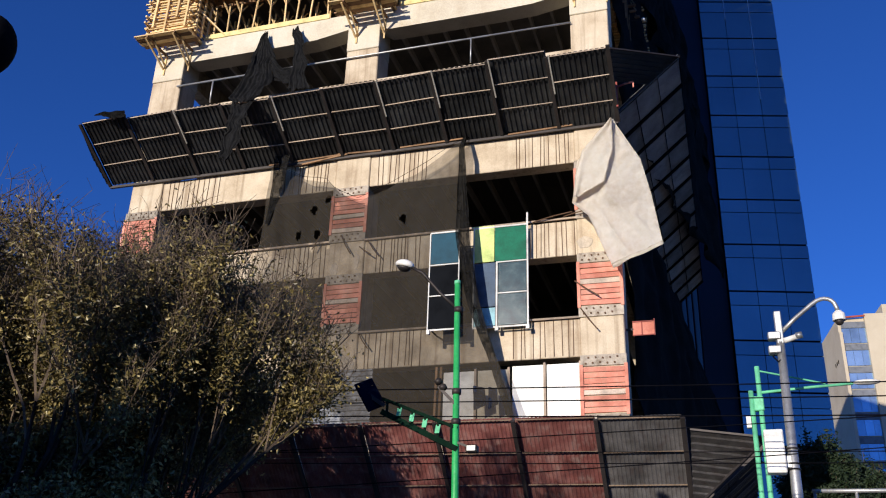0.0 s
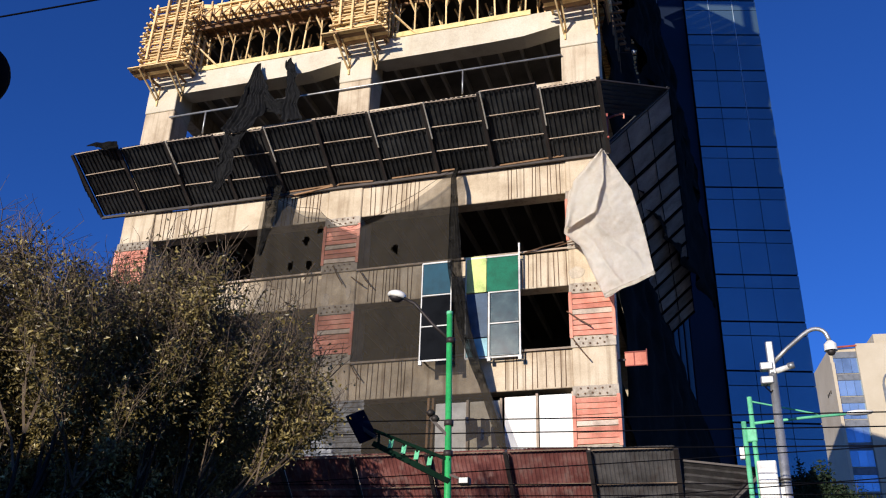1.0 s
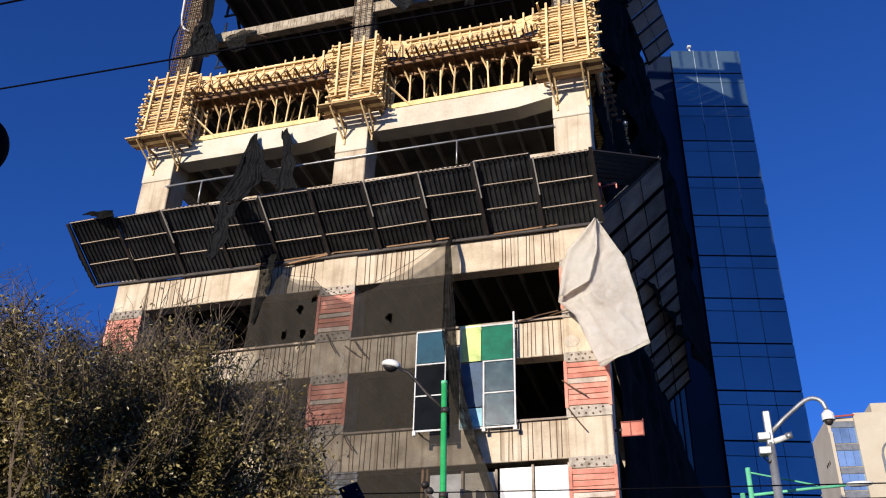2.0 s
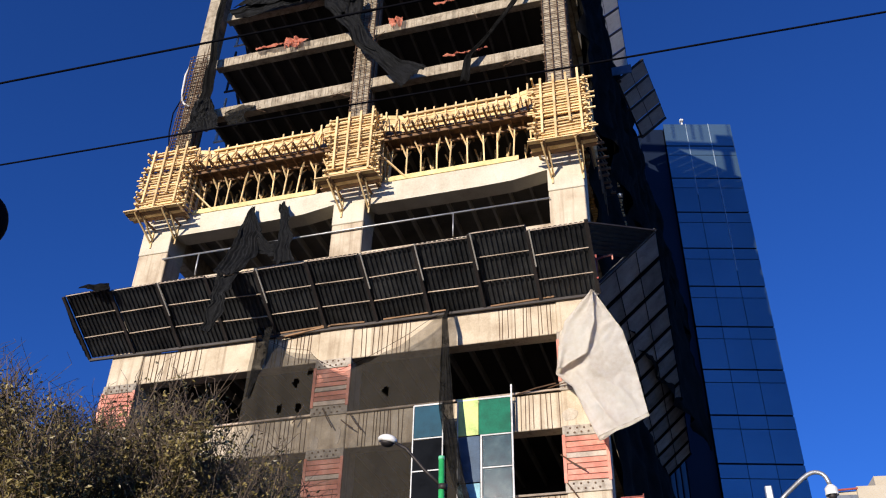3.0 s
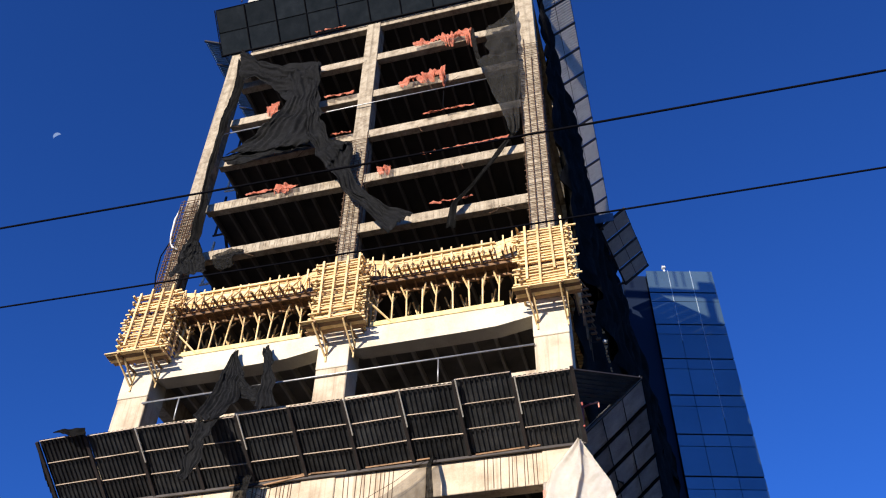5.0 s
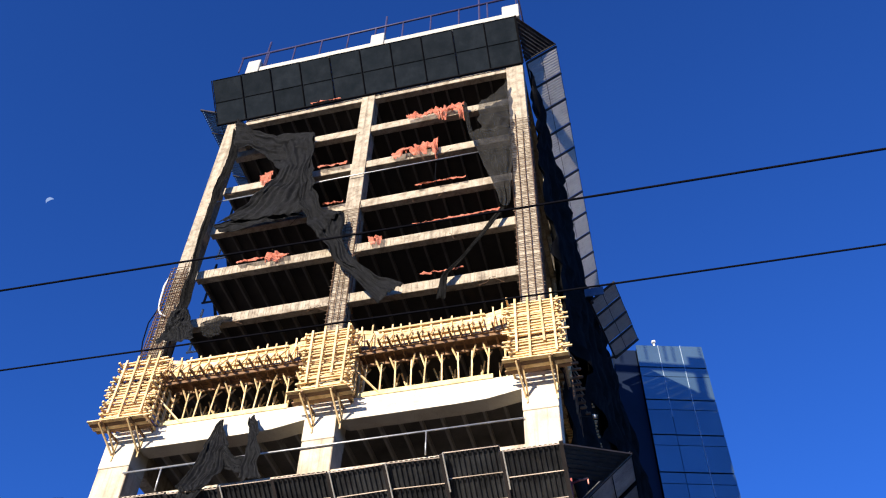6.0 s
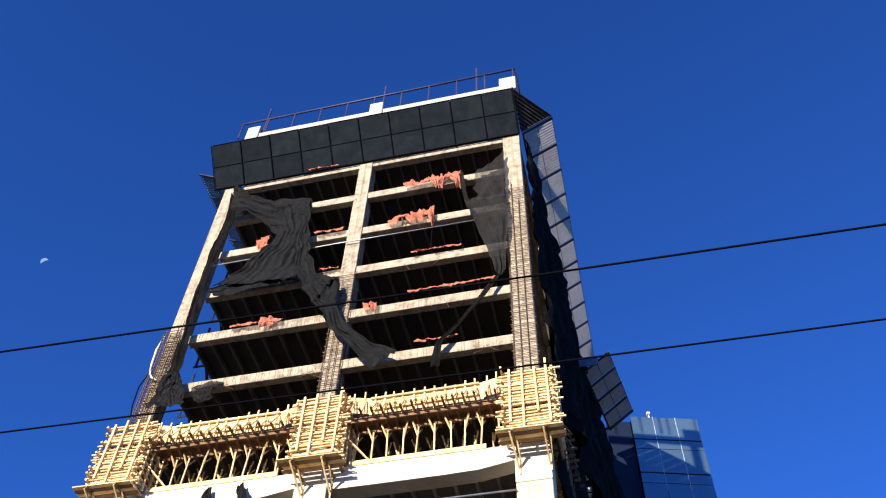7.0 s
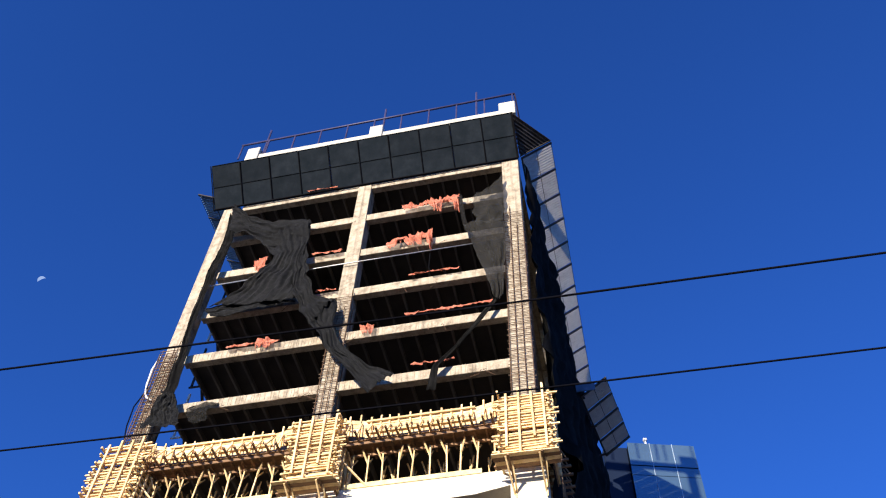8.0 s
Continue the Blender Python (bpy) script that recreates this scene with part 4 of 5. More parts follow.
drape("canvas", CANVAS, "", "", [(-2.50, 25.3, 17.3), (-3.62, 25.35, 15.95), (-3.80, 25.35, 14.45), (-3.3, 25.3, 13.9), (-2.62, 25.2, 12.10)], [(-2.40, 25.3, 17.3), (-1.62, 25.2, 15.7), (-1.36, 25.15, 14.4), (-1.12, 25.1, 12.72)], nu=60, nv=80, fold=0.17, folds=1.6, rough=0.06, seed=9, lumps=1.1, crease=1.6, sharp=True, parent=tarp)
drape("flap", CANVAS, "", "", [(-2.47, 25.12, 17.25), (-3.4, 25.12, 16.2), (-3.66, 25.12, 15.3), (-3.74, 25.12, 14.5)], [(-2.42, 25.1, 17.22), (-2.44, 25.0, 16.0), (-2.75, 25.0, 14.95), (-3.35, 25.05, 14.65)], nu=24, nv=40, fold=0.10, folds=1.2, rough=0.05, seed=14, lumps=1.2, crease=1.4, parent=tarp)
drape("hem", CANVAS, "", "", [(-2.64, 25.02, 12.16), (-2.62, 25.02, 12.05)], [(-1.12, 25.0, 12.78), (-1.10, 25.0, 12.66)], nu=20, nv=3, fold=0.06, folds=3, rough=0.08, seed=10, parent=tarp)
# black rags hanging over the front canopy
drape("black_rag", NET_FOLD, "torn black net hanging in a point from the fresh beam", "net", [(-15.84, 25.75, 23.7), (-16.2, 25.7, 22.85), (-15.85, 24.9, 21.1), (-16.1, 24.3, 19.75), (-15.35, 23.55, 18.85)], [(-15.7, 25.75, 23.66), (-15.2, 25.7, 22.3), (-14.8, 24.9, 20.6), (-14.72, 24.3, 19.7), (-14.55, 23.55, 18.85)], nu=37, nv=61, fold=0.12, folds=7.6, rough=0.16, seed=11, messy=0.5)
drape("black_rag", NET_FOLD, "twisted black net hanging down over the canopy's edge", "net", [(-15.35, 23.5, 18.9), (-15.33, 23.35, 17.6), (-15.46, 23.3, 16.73), (-15.28, 23.3, 16.4)], [(-14.6, 23.5, 18.85), (-14.8, 23.35, 17.5), (-14.94, 23.3, 16.66), (-15.1, 23.3, 16.42)], nu=23, nv=42, fold=0.10, folds=5.1, rough=0.12, seed=12, messy=0.5)
drape("black_rag", NET_FOLD, "torn black net slung between two hangers", "net", [(-15.15, 25.2, 22.2), (-14.54, 25.15, 21.33), (-14.1, 25.2, 21.45)], [(-15.0, 25.2, 21.0), (-14.6, 25.1, 20.75), (-14.0, 25.2, 20.5)], nu=23, nv=30, fold=0.08, folds=5.1, rough=0.14, seed=13, messy=0.5)
drape("black_rag", NET_FOLD, "narrow black net hanging from the fresh beam", "net", [(-14.62, 25.75, 23.5), (-14.5, 25.7, 23.1), (-14.15, 25.2, 22.3), (-14.12, 25.2, 21.25), (-14.1, 25.0, 20.1)], [(-14.36, 25.75, 23.72), (-14.14, 25.7, 23.1), (-13.66, 25.2, 21.95), (-13.56, 25.2, 21.1), (-13.25, 25.0, 20.15)], nu=23, nv=42, fold=0.08, folds=4.2, rough=0.12, seed=15, messy=0.5)
drape("black_rag", NET_BLACK, "crumpled black net lying on the canopy's outer edge", "net", [(-21.2, 23.6, 19.3), (-20.6, 23.5, 19.0)], [(-19.9, 23.6, 19.35), (-19.7, 23.5, 18.9)], nu=14, nv=10, fold=0.1, folds=2, rough=0.3, seed=16)
# torn nets on the upper floors
UY = 25.7
drape("torn_net", NET_FOLD, "dark net slung in a swag from the outer column", "net", [(-19.55, 25.6, 46.2), (-18.35, 25.6, 44.66), (-16.57, 25.6, 43.4), (-14.4, 25.6, 43.15)], [(-19.2, 25.6, 43.0), (-18.0, 25.6, 42.8), (-16.72, 25.6, 41.3), (-14.1, 25.6, 40.3)], nu=44, nv=61, fold=0.20, folds=5.4, rough=0.16, seed=21, messy=0.6)
drape("torn_net", NET_FOLD, "dark net hanging in long folds over three slab edges", "net", [(-17.0, 25.5, 41.9), (-15.95, 25.5, 39.9), (-16.34, 25.5, 38.5), (-17.4, 25.5, 37.3), (-18.7, 25.5, 36.35)], [(-14.35, 25.5, 42.9), (-14.15, 25.5, 40.15), (-13.95, 25.5, 37.9), (-13.95, 25.5, 36.3), (-14.2, 25.5, 35.8)], nu=57, nv=61, fold=0.18, folds=7.6, rough=0.18, seed=23, messy=0.6)
drape("torn_net", NET_FOLD, "ragged tail of dark net drawn out along a slab edge", "net", [(-15.6, 25.6, 36.5), (-17.35, 25.6, 36.6), (-18.95, 25.6, 36.3)], [(-14.1, 25.6, 35.8), (-16.44, 25.6, 35.75), (-18.4, 25.6, 35.5)], nu=27, nv=47, fold=0.12, folds=4.2, rough=0.22, seed=20, messy=0.6)
drape("torn_net", NET_FOLD, "bunched black strand falling past the slab edges", "net", [(-14.65, 25.4, 39.0), (-14.3, 25.4, 36.67), (-13.7, 25.4, 35.1), (-12.95, 25.4, 33.6)], [(-14.1, 25.4, 40.5), (-13.6, 25.4, 37.4), (-13.05, 25.4, 35.8), (-11.9, 25.4, 35.1)], nu=30, nv=56, fold=0.18, folds=5.1, rough=0.2, seed=29, messy=0.6)
drape("torn_net", NET_FOLD, "twisted black net trailing down past the middle column", "net", [(-13.67, 25.45, 35.3), (-12.9, 25.45, 33.7), (-12.25, 25.45, 32.5), (-11.5, 25.45, 31.2), (-10.3, 25.5, 29.7), (-9.6, 25.5, 28.6)], [(-11.9, 25.45, 35.2), (-11.7, 25.45, 33.6), (-11.45, 25.45, 32.6), (-10.7, 25.45, 31.3), (-9.76, 25.5, 30.3), (-8.55, 25.5, 29.5)], nu=34, nv=70, fold=0.17, folds=5.1, rough=0.18, seed=24, messy=0.6)
drape("torn_net", NET_BLACK, "bunched black net hanging beside the outer column", "net", [(-19.65, 25.6, 45.3), (-19.4, 25.6, 42.5), (-19.55, 25.6, 39.0), (-19.6, 25.6, 35.4), (-19.42, 25.6, 32.2), (-19.4, 25.6, 29.8)], [(-19.15, 25.6, 44.5), (-18.85, 25.6, 42.4), (-19.15, 25.6, 38.9), (-19.3, 25.6, 35.1), (-19.05, 25.6, 32.9), (-18.8, 25.6, 30.3)], nu=12, nv=70, fold=0.14, folds=2, rough=0.14, seed=22)
drape("torn_net", NET_FOLD, "black net hanging limp at the foot of the outer column", "net", [(-19.45, 25.55, 30.4), (-19.6, 25.5, 29.3), (-19.85, 25.45, 28.3)], [(-18.7, 25.55, 30.2), (-18.25, 25.5, 28.9), (-17.8, 25.45, 28.1)], nu=37, nv=36, fold=0.18, folds=6.8, rough=0.22, seed=27, messy=0.6)
drape("torn_net", NET_DENSE, "slack scrap of net caught under a slab edge", "net", [(-18.2, 26.09, 29.85), (-18.0, UY, 29.0), (-17.7, UY, 28.5)], [(-16.8, 26.09, 29.95), (-16.9, UY, 29.0), (-16.75, UY, 28.5)], nu=10, nv=20, fold=0.12, folds=2, rough=0.2, seed=28, messy=0.5)
drape("torn_net", NET_UPPER, "grey net stretched between slab and corner column", "net", [(-5.02, UY, 43.3), (-5.18, UY, 41.4), (-4.95, UY, 40.1)], [(-3.5, UY, 44.7), (-3.45, UY, 41.7), (-3.5, UY, 40.0)], nu=22, nv=26, fold=0.14, folds=2, rough=0.14, seed=25, sag=0.45, messy=0.5)
drape("torn_net", NET_UPPER, "grey net narrowing to a point beside the corner column", "net", [(-5.72, UY, 40.3), (-5.2, UY, 38.4), (-4.5, UY, 35.6), (-4.1, UY, 33.85)], [(-3.5, UY, 40.2), (-3.45, UY, 37.6), (-3.58, UY, 35.2), (-3.9, UY, 33.8)], nu=24, nv=40, fold=0.2, folds=3, rough=0.16, seed=30, messy=0.5)
drape("torn_net", NET_DENSE, "narrow dark strand of net beside the orange mesh", "net", [(-6.09, UY, 43.4), (-5.77, UY, 40.84), (-5.6, UY, 39.75)], [(-5.78, UY, 43.2), (-5.55, UY, 40.8), (-5.3, UY, 39.6)], nu=8, nv=20, fold=0.1, folds=1.5, rough=0.1, seed=32)
drape("torn_net", NET_BLACK, "rope of twisted net slung down to a lower slab", "net", [(-4.15, UY, 33.95), (-4.85, UY, 32.7), (-6.3, UY, 30.6), (-6.95, UY, 29.9), (-7.15, UY, 28.5)], [(-3.95, UY, 33.85), (-4.68, UY, 32.6), (-6.15, UY, 30.45), (-6.6, UY, 29.8), (-6.7, UY, 28.45)], nu=8, nv=34, fold=0.1, folds=1.5, rough=0.10, seed=26)
# nets down the shaded flank
drape("flank_net", NET_BLACK, "black net hanging in folds down the shaded flank", "net", [(-2.35, 26.9, 47.6), (-2.35, 26.9, 36.0), (-2.3, 26.9, 27.0)], [(-2.25, 46.5, 47.35), (-1.75, 46.5, 45.6), (-1.2, 46.5, 42.0), (-0.4, 46.5, 36.0), (0.6, 46.5, 26.8)], nu=60, nv=40, fold=0.35, folds=7, rough=0.45, seed=31, out=(1, 0, 0))
drape("flank_net", NET_BLACK, "black net hanging over the flank's lower floors", "net", [(-2.4, 27.3, 17.6), (-2.35, 27.3, 12.0), (-2.3, 27.3, 5.3)], [(-1.7, 46.5, 17.6), (-0.2, 46.5, 13.5), (0.9, 46.5, 9.0), (1.0, 46.5, 5.3)], nu=50, nv=30, fold=0.25, folds=8, rough=0.2, seed=33, out=(1, 0, 0))
drape("flank_net", NET_BLACK, "black net over the flank behind the formwork", "net", [(-2.5, 27.6, 29.0), (-2.5, 27.6, 18.4)], [(0.5, 46.5, 29.0), (0.9, 46.5, 19.9)], nu=40, nv=20, fold=0.3, folds=6, rough=0.3, seed=35, out=(1, 0, 0))
# orange safety mesh left on the slab edges
def orange(x0, x1, z, drop, seed, lean=0.0, tail=0.0):
    """Thin strips lie close on the edge; larger pieces hang crumpled."""
    slack = 0.07 if drop < 0.4 else 0.22
    drape("safety_mesh", NET_ORANGE, "torn faded orange safety mesh draped over a slab edge", "net", [(x0, 26.02, z), (x0 + 0.05, 25.86, z - drop * 0.5), (x0 + 0.2, 25.84, z - drop)], [(x1, 26.02, z + lean), (x1, 25.86, z + lean - drop * 0.7), (x1 + 0.02, 25.84, z + lean - drop - tail)], nu=max(10, int((x1 - x0) * 9)), nv=12, fold=0.05, folds=max(2, (x1 - x0) * 1.3), rough=slack, seed=seed, ragged=3.0, lumps=4.0 if drop < 0.4 else 1.6, crease=2.0, thick=0.0)
orange(-9.2, -5.95, level(10) + 0.35, 0.55, 41, 0.35, 0.55)
orange(-6.35, -5.95, level(10) + 0.6, 1.75, 42)
orange(-7.5, -6.95, level(10) + 0.5, 1.35, 55)
orange(-9.9, -8.4, level(9) + 0.5, 0.6, 43, 0.2, 0.3)
orange(-8.6, -7.35, level(9) + 0.75, 1.0, 44, 0.3, 0.3)
orange(-7.6, -7.35, level(9) + 0.9, 2.0, 56)
orange(-8.5, -5.9, level(8) + 0.75, 0.3, 45)
orange(-8.5, -4.2, level(7) + 1.05, 0.32, 46, 0.1)
orange(-10.6, -9.9, level(7) + 0.6, 0.7, 47)
orange(-17.3, -14.6, level(7) + 0.6, 0.35, 48)
orange(-15.7, -14.9, level(7) + 0.7, 1.0, 49)
orange(-14.0, -12.3, level(9) + 0.62, 0.35, 50)
orange(-17.2, -16.5, level(9) + 0.75, 1.0, 51, 0.2, 0.8)
orange(-13.3, -12.2, level(8) + 0.6, 0.35, 52)
orange(-8.0, -6.0, level(6) + 0.85, 0.25, 53)
orange(-15.3, -13.4, level(11) + 0.6, 0.25, 54)
tube_ob = bmesh.new()
tube_bm(tube_ob, [(-7.4, 25.8, 38.4), (-7.42, 25.8, 37.2), (-7.3, 25.8, 36.8)], 0.03, 6)
solo("dangling_strap", tube_ob, BLACK, "thin black strap dangling from a slab edge", "strap")
# struts in the open bay end, a pale hose round the outer column
for k in (5, 6, 7, 8, 9):
    bm = bmesh.new()
    bar_bm(bm, (-19.98, 28.2, level(k) + 0.62), (-19.9, 28.2, level(k + 1) + 0.1), 0.09)
    bar_bm(bm, (-20.1, 28.2, level(k) + 0.58), (-19.3, 28.2, level(k) + 0.58), 0.08)
    solo("pale_strut", bm, PALE_LAMP if k in (6, 8) else STEEL_DARK, "pale steel strut standing at the open floor's end" if k in (6, 8) else "dark steel strut standing at the open floor's end", "strut")
    bm = bmesh.new()
    bar_bm(bm, (-20.2, 33.2, level(k) + 0.3), (-19.2, 28.0, level(k + 1) + 0.1), 0.12)
    solo("diagonal_brace", bm, STEEL_DARK, "dark diagonal brace across the open bay end", "brace")
bm = bmesh.new()
tube_bm(bm, [(-20.62, 25.9, 33.5), (-20.75, 25.85, 32.6), (-20.7, 25.85, 31.6), (-20.6, 25.85, 31.0), (-20.45, 25.85, 30.7), (-20.15, 25.9, 30.5)], 0.05, 7)
solo("pale_hose", bm, PALE_LAMP, "pale hose looped round the outer column", "hose", smooth=True)
bm = bmesh.new()
tube_bm(bm, [(-20.55, 25.9, 31.5), (-20.9, 25.85, 30.2), (-20.85, 25.85, 29.0), (-20.6, 25.9, 27.6)], 0.03, 6)
solo("loose_cable", bm, WIRE, "loose cable hanging beside the outer column", "cable", smooth=True)
for k in (5, 6, 7, 8, 9):
    bm = bmesh.new()
    bar_bm(bm, (-19.9, 30.5, level(k) + 0.5), (-19.5, 30.3, level(k + 1) + 0.2), 0.16)
    solo("dark_post", bm, STEEL_DARK, "dark steel post at the open floor's end", "post")
    bm = bmesh.new()
    bar_bm(bm, (-19.4, 28.5, level(k) + 0.5), (-20.3, 33.2, level(k + 1) + 0.1), 0.10)
    solo("diagonal_brace", bm, STEEL_DARK, "dark diagonal brace across the open bay end", "brace")
# bare bars that stick out round the outer column
cage = thing("rebar_cage", "rusty bent rebar cage bristling round the outer column", "rebar", (-20.17, 25.85, 27.2))
for i in range(34):
    z = i * 0.2
    bar("stirrup", REBAR, cage, (-0.50 + random.uniform(-0.06, 0.05), 0.0, z), (0.44 + random.uniform(-0.05, 0.08), 0.0, z + random.uniform(-0.08, 0.08)), 0.028)
for x in (-0.47, -0.36, -0.1, 0.2, 0.4):
    tube("upright_bar", REBAR, cage, [(x + random.uniform(-0.06, 0.06), -0.03, z) for z in np.linspace(-0.6, 6.8 + random.uniform(-0.4, 0.6), 7)], 0.022, 5)
# loose rods and sticks round the lower columns and under the canopy
for x, z, dx, dz in ((-3.9, 12.1, 0.75, -0.6), (-3.75, 11.2, 0.5, -0.75), (-11.9, 14.5, 0.45, -0.8), (-12.6, 14.7, -0.3, -0.7), (-11.0, 10.9, 0.4, -0.6), (-11.2, 14.0, 0.5, -0.4), (-4.2, 14.35, 0.9, 0.1), (-5.2, 14.25, 1.3, 0.18), (-10.9, 14.2, 0.5, -0.7)):
    bm = bmesh.new()
    tube_bm(bm, [(x, 25.93, z), (x + dx * 0.5, 25.83, z + dz * 0.55), (x + dx, 25.80, z + dz)], 0.022, 5)
    solo("loose_rod", bm, REBAR, "bent rusty rod sticking out beside a column", "rod")
for x0, x1, z, dz in ((-15.0, -12.1, 17.62, 0.06), (-14.0, -11.9, 17.45, 0.22), (-12.3, -10.6, 17.72, -0.08), (-9.9, -7.6, 17.66, 0.03), (-6.0, -3.8, 17.62, 0.05)):
    bm = bmesh.new()
    bar_bm(bm, (x0, 25.88, z), (x1, 25.86, z + dz), 0.055)
    solo("timber_batten", bm, TIMBER_DARK, "thin dark batten lying under the canopy's foot", "batten")
# red frame on the flank
f = thing("red_sign_box", "small salmon-red frame fixed to the flank", "sign", (-1.95, 26.5, 10.4))
block("plate", PLATE_RED, f, -0.32, 0.32, 0, 0.05, 0, 0.42)
for a, b in (((-0.33, -0.01, 0), (0.33, -0.01, 0)), ((-0.33, -0.01, 0.43), (0.33, -0.01, 0.43)), ((0.33, -0.01, -0.03), (0.33, -0.01, 0.5)), ((-0.05, -0.01, 0), (-0.05, -0.01, 0.43))):
    bar("edge", STEEL_RED, f, a, b, 0.03)
bar("bracket", STEEL_DARK, f, (-0.55, 0.03, 0.2), (-0.3, 0.03, 0.2), 0.06)

bm = bmesh.new()
bmesh.ops.create_uvsphere(bm, u_segments=10, v_segments=6, radius=0.085)
lamp = solo("flank_lamp", bm, PALE_LAMP, "small pale round lamp hung on the shaded flank", "lamp", smooth=True)
lamp.location = (-1.46, 30.0, 24.72)
tube("bracket", STEEL_DARK, lamp, [(0, 0, 0.0), (-0.8, 0, 0.05)], 0.02, 5)

# ---- street furniture ----
pole = thing("lamp_pole", "bright green steel lamp pole with a truss arm", "street lamp", (-4.08, 14.0, -0.15))
tube("shaft", GREEN_PAINT, pole, [(0.02, 0, 0), (0.0, 0, 3.5), (-0.05, 0, 7.5)], [0.068, 0.060, 0.050], 14)
tube("cap", GREEN_PALE, pole, [(-0.05, 0, 7.5), (-0.05, 0, 7.56)], 0.056, 14)
for z in (5.05, 5.55, 6.98):
    tube("band", STEEL_DARK, pole, [(-0.02, 0, z), (-0.02, 0, z + 0.09)], 0.078, 12)
tube("lamp_arm", STEEL_DARK, pole, [(-0.05, 0, 7.05), (-0.35, -0.02, 7.35), (-0.68, -0.03, 7.75), (-0.92, -0.03, 7.9)], 0.03, 8)
bm = bmesh.new()
bmesh.ops.create_uvsphere(bm, u_segments=16, v_segments=8, radius=0.5)
for v in bm.verts:
    v.co = Vector((v.co.x * 0.36, v.co.y * 0.26, max(v.co.z, -0.2) * 0.20))
lamp = part("lamp_head", bm, PALE_LAMP, pole, "pale rounded lamp head", smooth=True)
lamp.matrix_basis = pose(-1.03, -0.03, 7.94, 0, 14, 0)
bm = bmesh.new()
bmesh.ops.create_uvsphere(bm, u_segments=14, v_segments=6, radius=0.5)
for v in bm.verts:
    v.co = Vector((v.co.x * 0.26, v.co.y * 0.2, min(v.co.z, 0.1) * 0.16))
part("lens", bm, STEEL_DARK, lamp, "dark lamp lens", smooth=True).location = (0.0, 0, -0.045)
# truss arm
a0, a1, b0, b1 = Vector((0.02, -0.02, 4.64)), Vector((-1.28, -0.1, 5.29)), Vector((0.02, -0.02, 4.98)), Vector((-1.28, -0.1, 5.51))
# pole green darkened in the colour for the arm's shaded side
SHADED_GREEN = material("shaded_green_arm_paint", (0.003, 0.016, 0.009), rough=0.8, spec=0.05)
bar("arm_chord", SHADED_GREEN, pole, a0, a1, 0.08, 0.09)
bar("arm_chord", SHADED_GREEN, pole, b0, b1, 0.05, 0.05)
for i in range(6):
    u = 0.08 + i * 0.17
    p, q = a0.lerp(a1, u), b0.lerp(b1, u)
    bar("web", SHADED_GREEN, pole, p, q, 0.035)
    bm = bmesh.new()
    box_mesh(bm, -0.005, 0.005, -0.04, 0.04, -0.08, 0.08)
    if i in (1, 2, 3, 4):
        g = part("gusset", bm, GREEN_PALE, pole, "mint green gusset plate")
        g.matrix_basis = Matrix.Translation(p.lerp(q, 0.55) + Vector((0.0, -0.03, 0))) @ pose(0, 0, 0, 0, 20, 85)
    else:
        bm.free()
sign = block("sign_board", SIGN_BLUE, pole, -0.19, 0.19, -0.02, 0.02, -0.26, 0.26, "dark blue sign seen from its shaded side", 0.008)
sign.matrix_basis = pose(-1.50, -0.12, 5.58, -14, -28, 55)
bar("sign_strap", STEEL_DARK, pole, (-1.25, -0.08, 5.4), (-1.5, -0.10, 5.56), 0.06)
for dx, dz in ((-0.32, 5.72), (-0.24, 5.62)):
    tube("insulator", STEEL_DARK, pole, [(dx, -0.05, dz), (dx, -0.05, dz + 0.05), (dx, -0.05, dz + 0.10)], [0.05, 0.075, 0.04], 10)
bar("bracket", STEEL_DARK, pole, (0, -0.02, 5.35), (-0.32, -0.05, 5.68), 0.05)
block("floodlight", STEEL_DARK, pole, 0.18, 0.36, -0.10, 0.05, 4.58, 4.70, "small floodlight", 0.015)
block("floodlight_glass", PALE_LAMP, pole, 0.20, 0.34, -0.115, -0.102, 4.6, 4.68)
bar("floodlight_arm", STEEL_DARK, pole, (0.02, -0.02, 4.75), (0.25, -0.03, 4.66), 0.035)

cctv = thing("camera_pole", "grey steel surveillance pole with gooseneck arm and dome", "camera pole", (1.42, 21.25, -0.15))
tube("shaft", STEEL_GREY, cctv, [(0, 0, 0), (0.02, 0, 4.0), (0.08, 0, 8.4)], [0.15, 0.125, 0.09], 12)
block("top_box", STEEL_GREY, cctv, 0.0, 0.16, -0.08, 0.08, 8.35, 9.15, "", 0.02)
tube("gooseneck", STEEL_GREY, cctv, [(0.1, 0, 8.62), (0.45, 0, 8.95), (0.85, 0, 9.27), (0.97, 0, 9.35), (1.06, 0, 9.385), (1.14, 0, 9.395), (1.22, 0, 9.38), (1.29, 0, 9.34), (1.345, 0, 9.27), (1.38, 0, 9.17), (1.40, 0, 9.05)], 0.05, 10)
dome = part("dome", bmesh.new(), PALE_LAMP, cctv)
bm = bmesh.new()
tube_bm(bm, [(1.40, 0, 9.07), (1.40, 0, 9.0), (1.40, 0, 8.84)], [0.07, 0.135, 0.145], 16)
bm.to_mesh(dome.data)
bm.free()
bm = bmesh.new()
bmesh.ops.create_uvsphere(bm, u_segments=14, v_segments=8, radius=0.095)
part("dome_glass", bm, STEEL_DARK, dome, "dark dome glass", smooth=True).location = (1.40, 0, 8.82)
for x, z in ((-0.06, 8.55), (-0.08, 8.22)):
    block("junction_box", STEEL_GREY, cctv, x - 0.12, x + 0.16, -0.12, 0.1, z - 0.09, z + 0.09, "", 0.02)
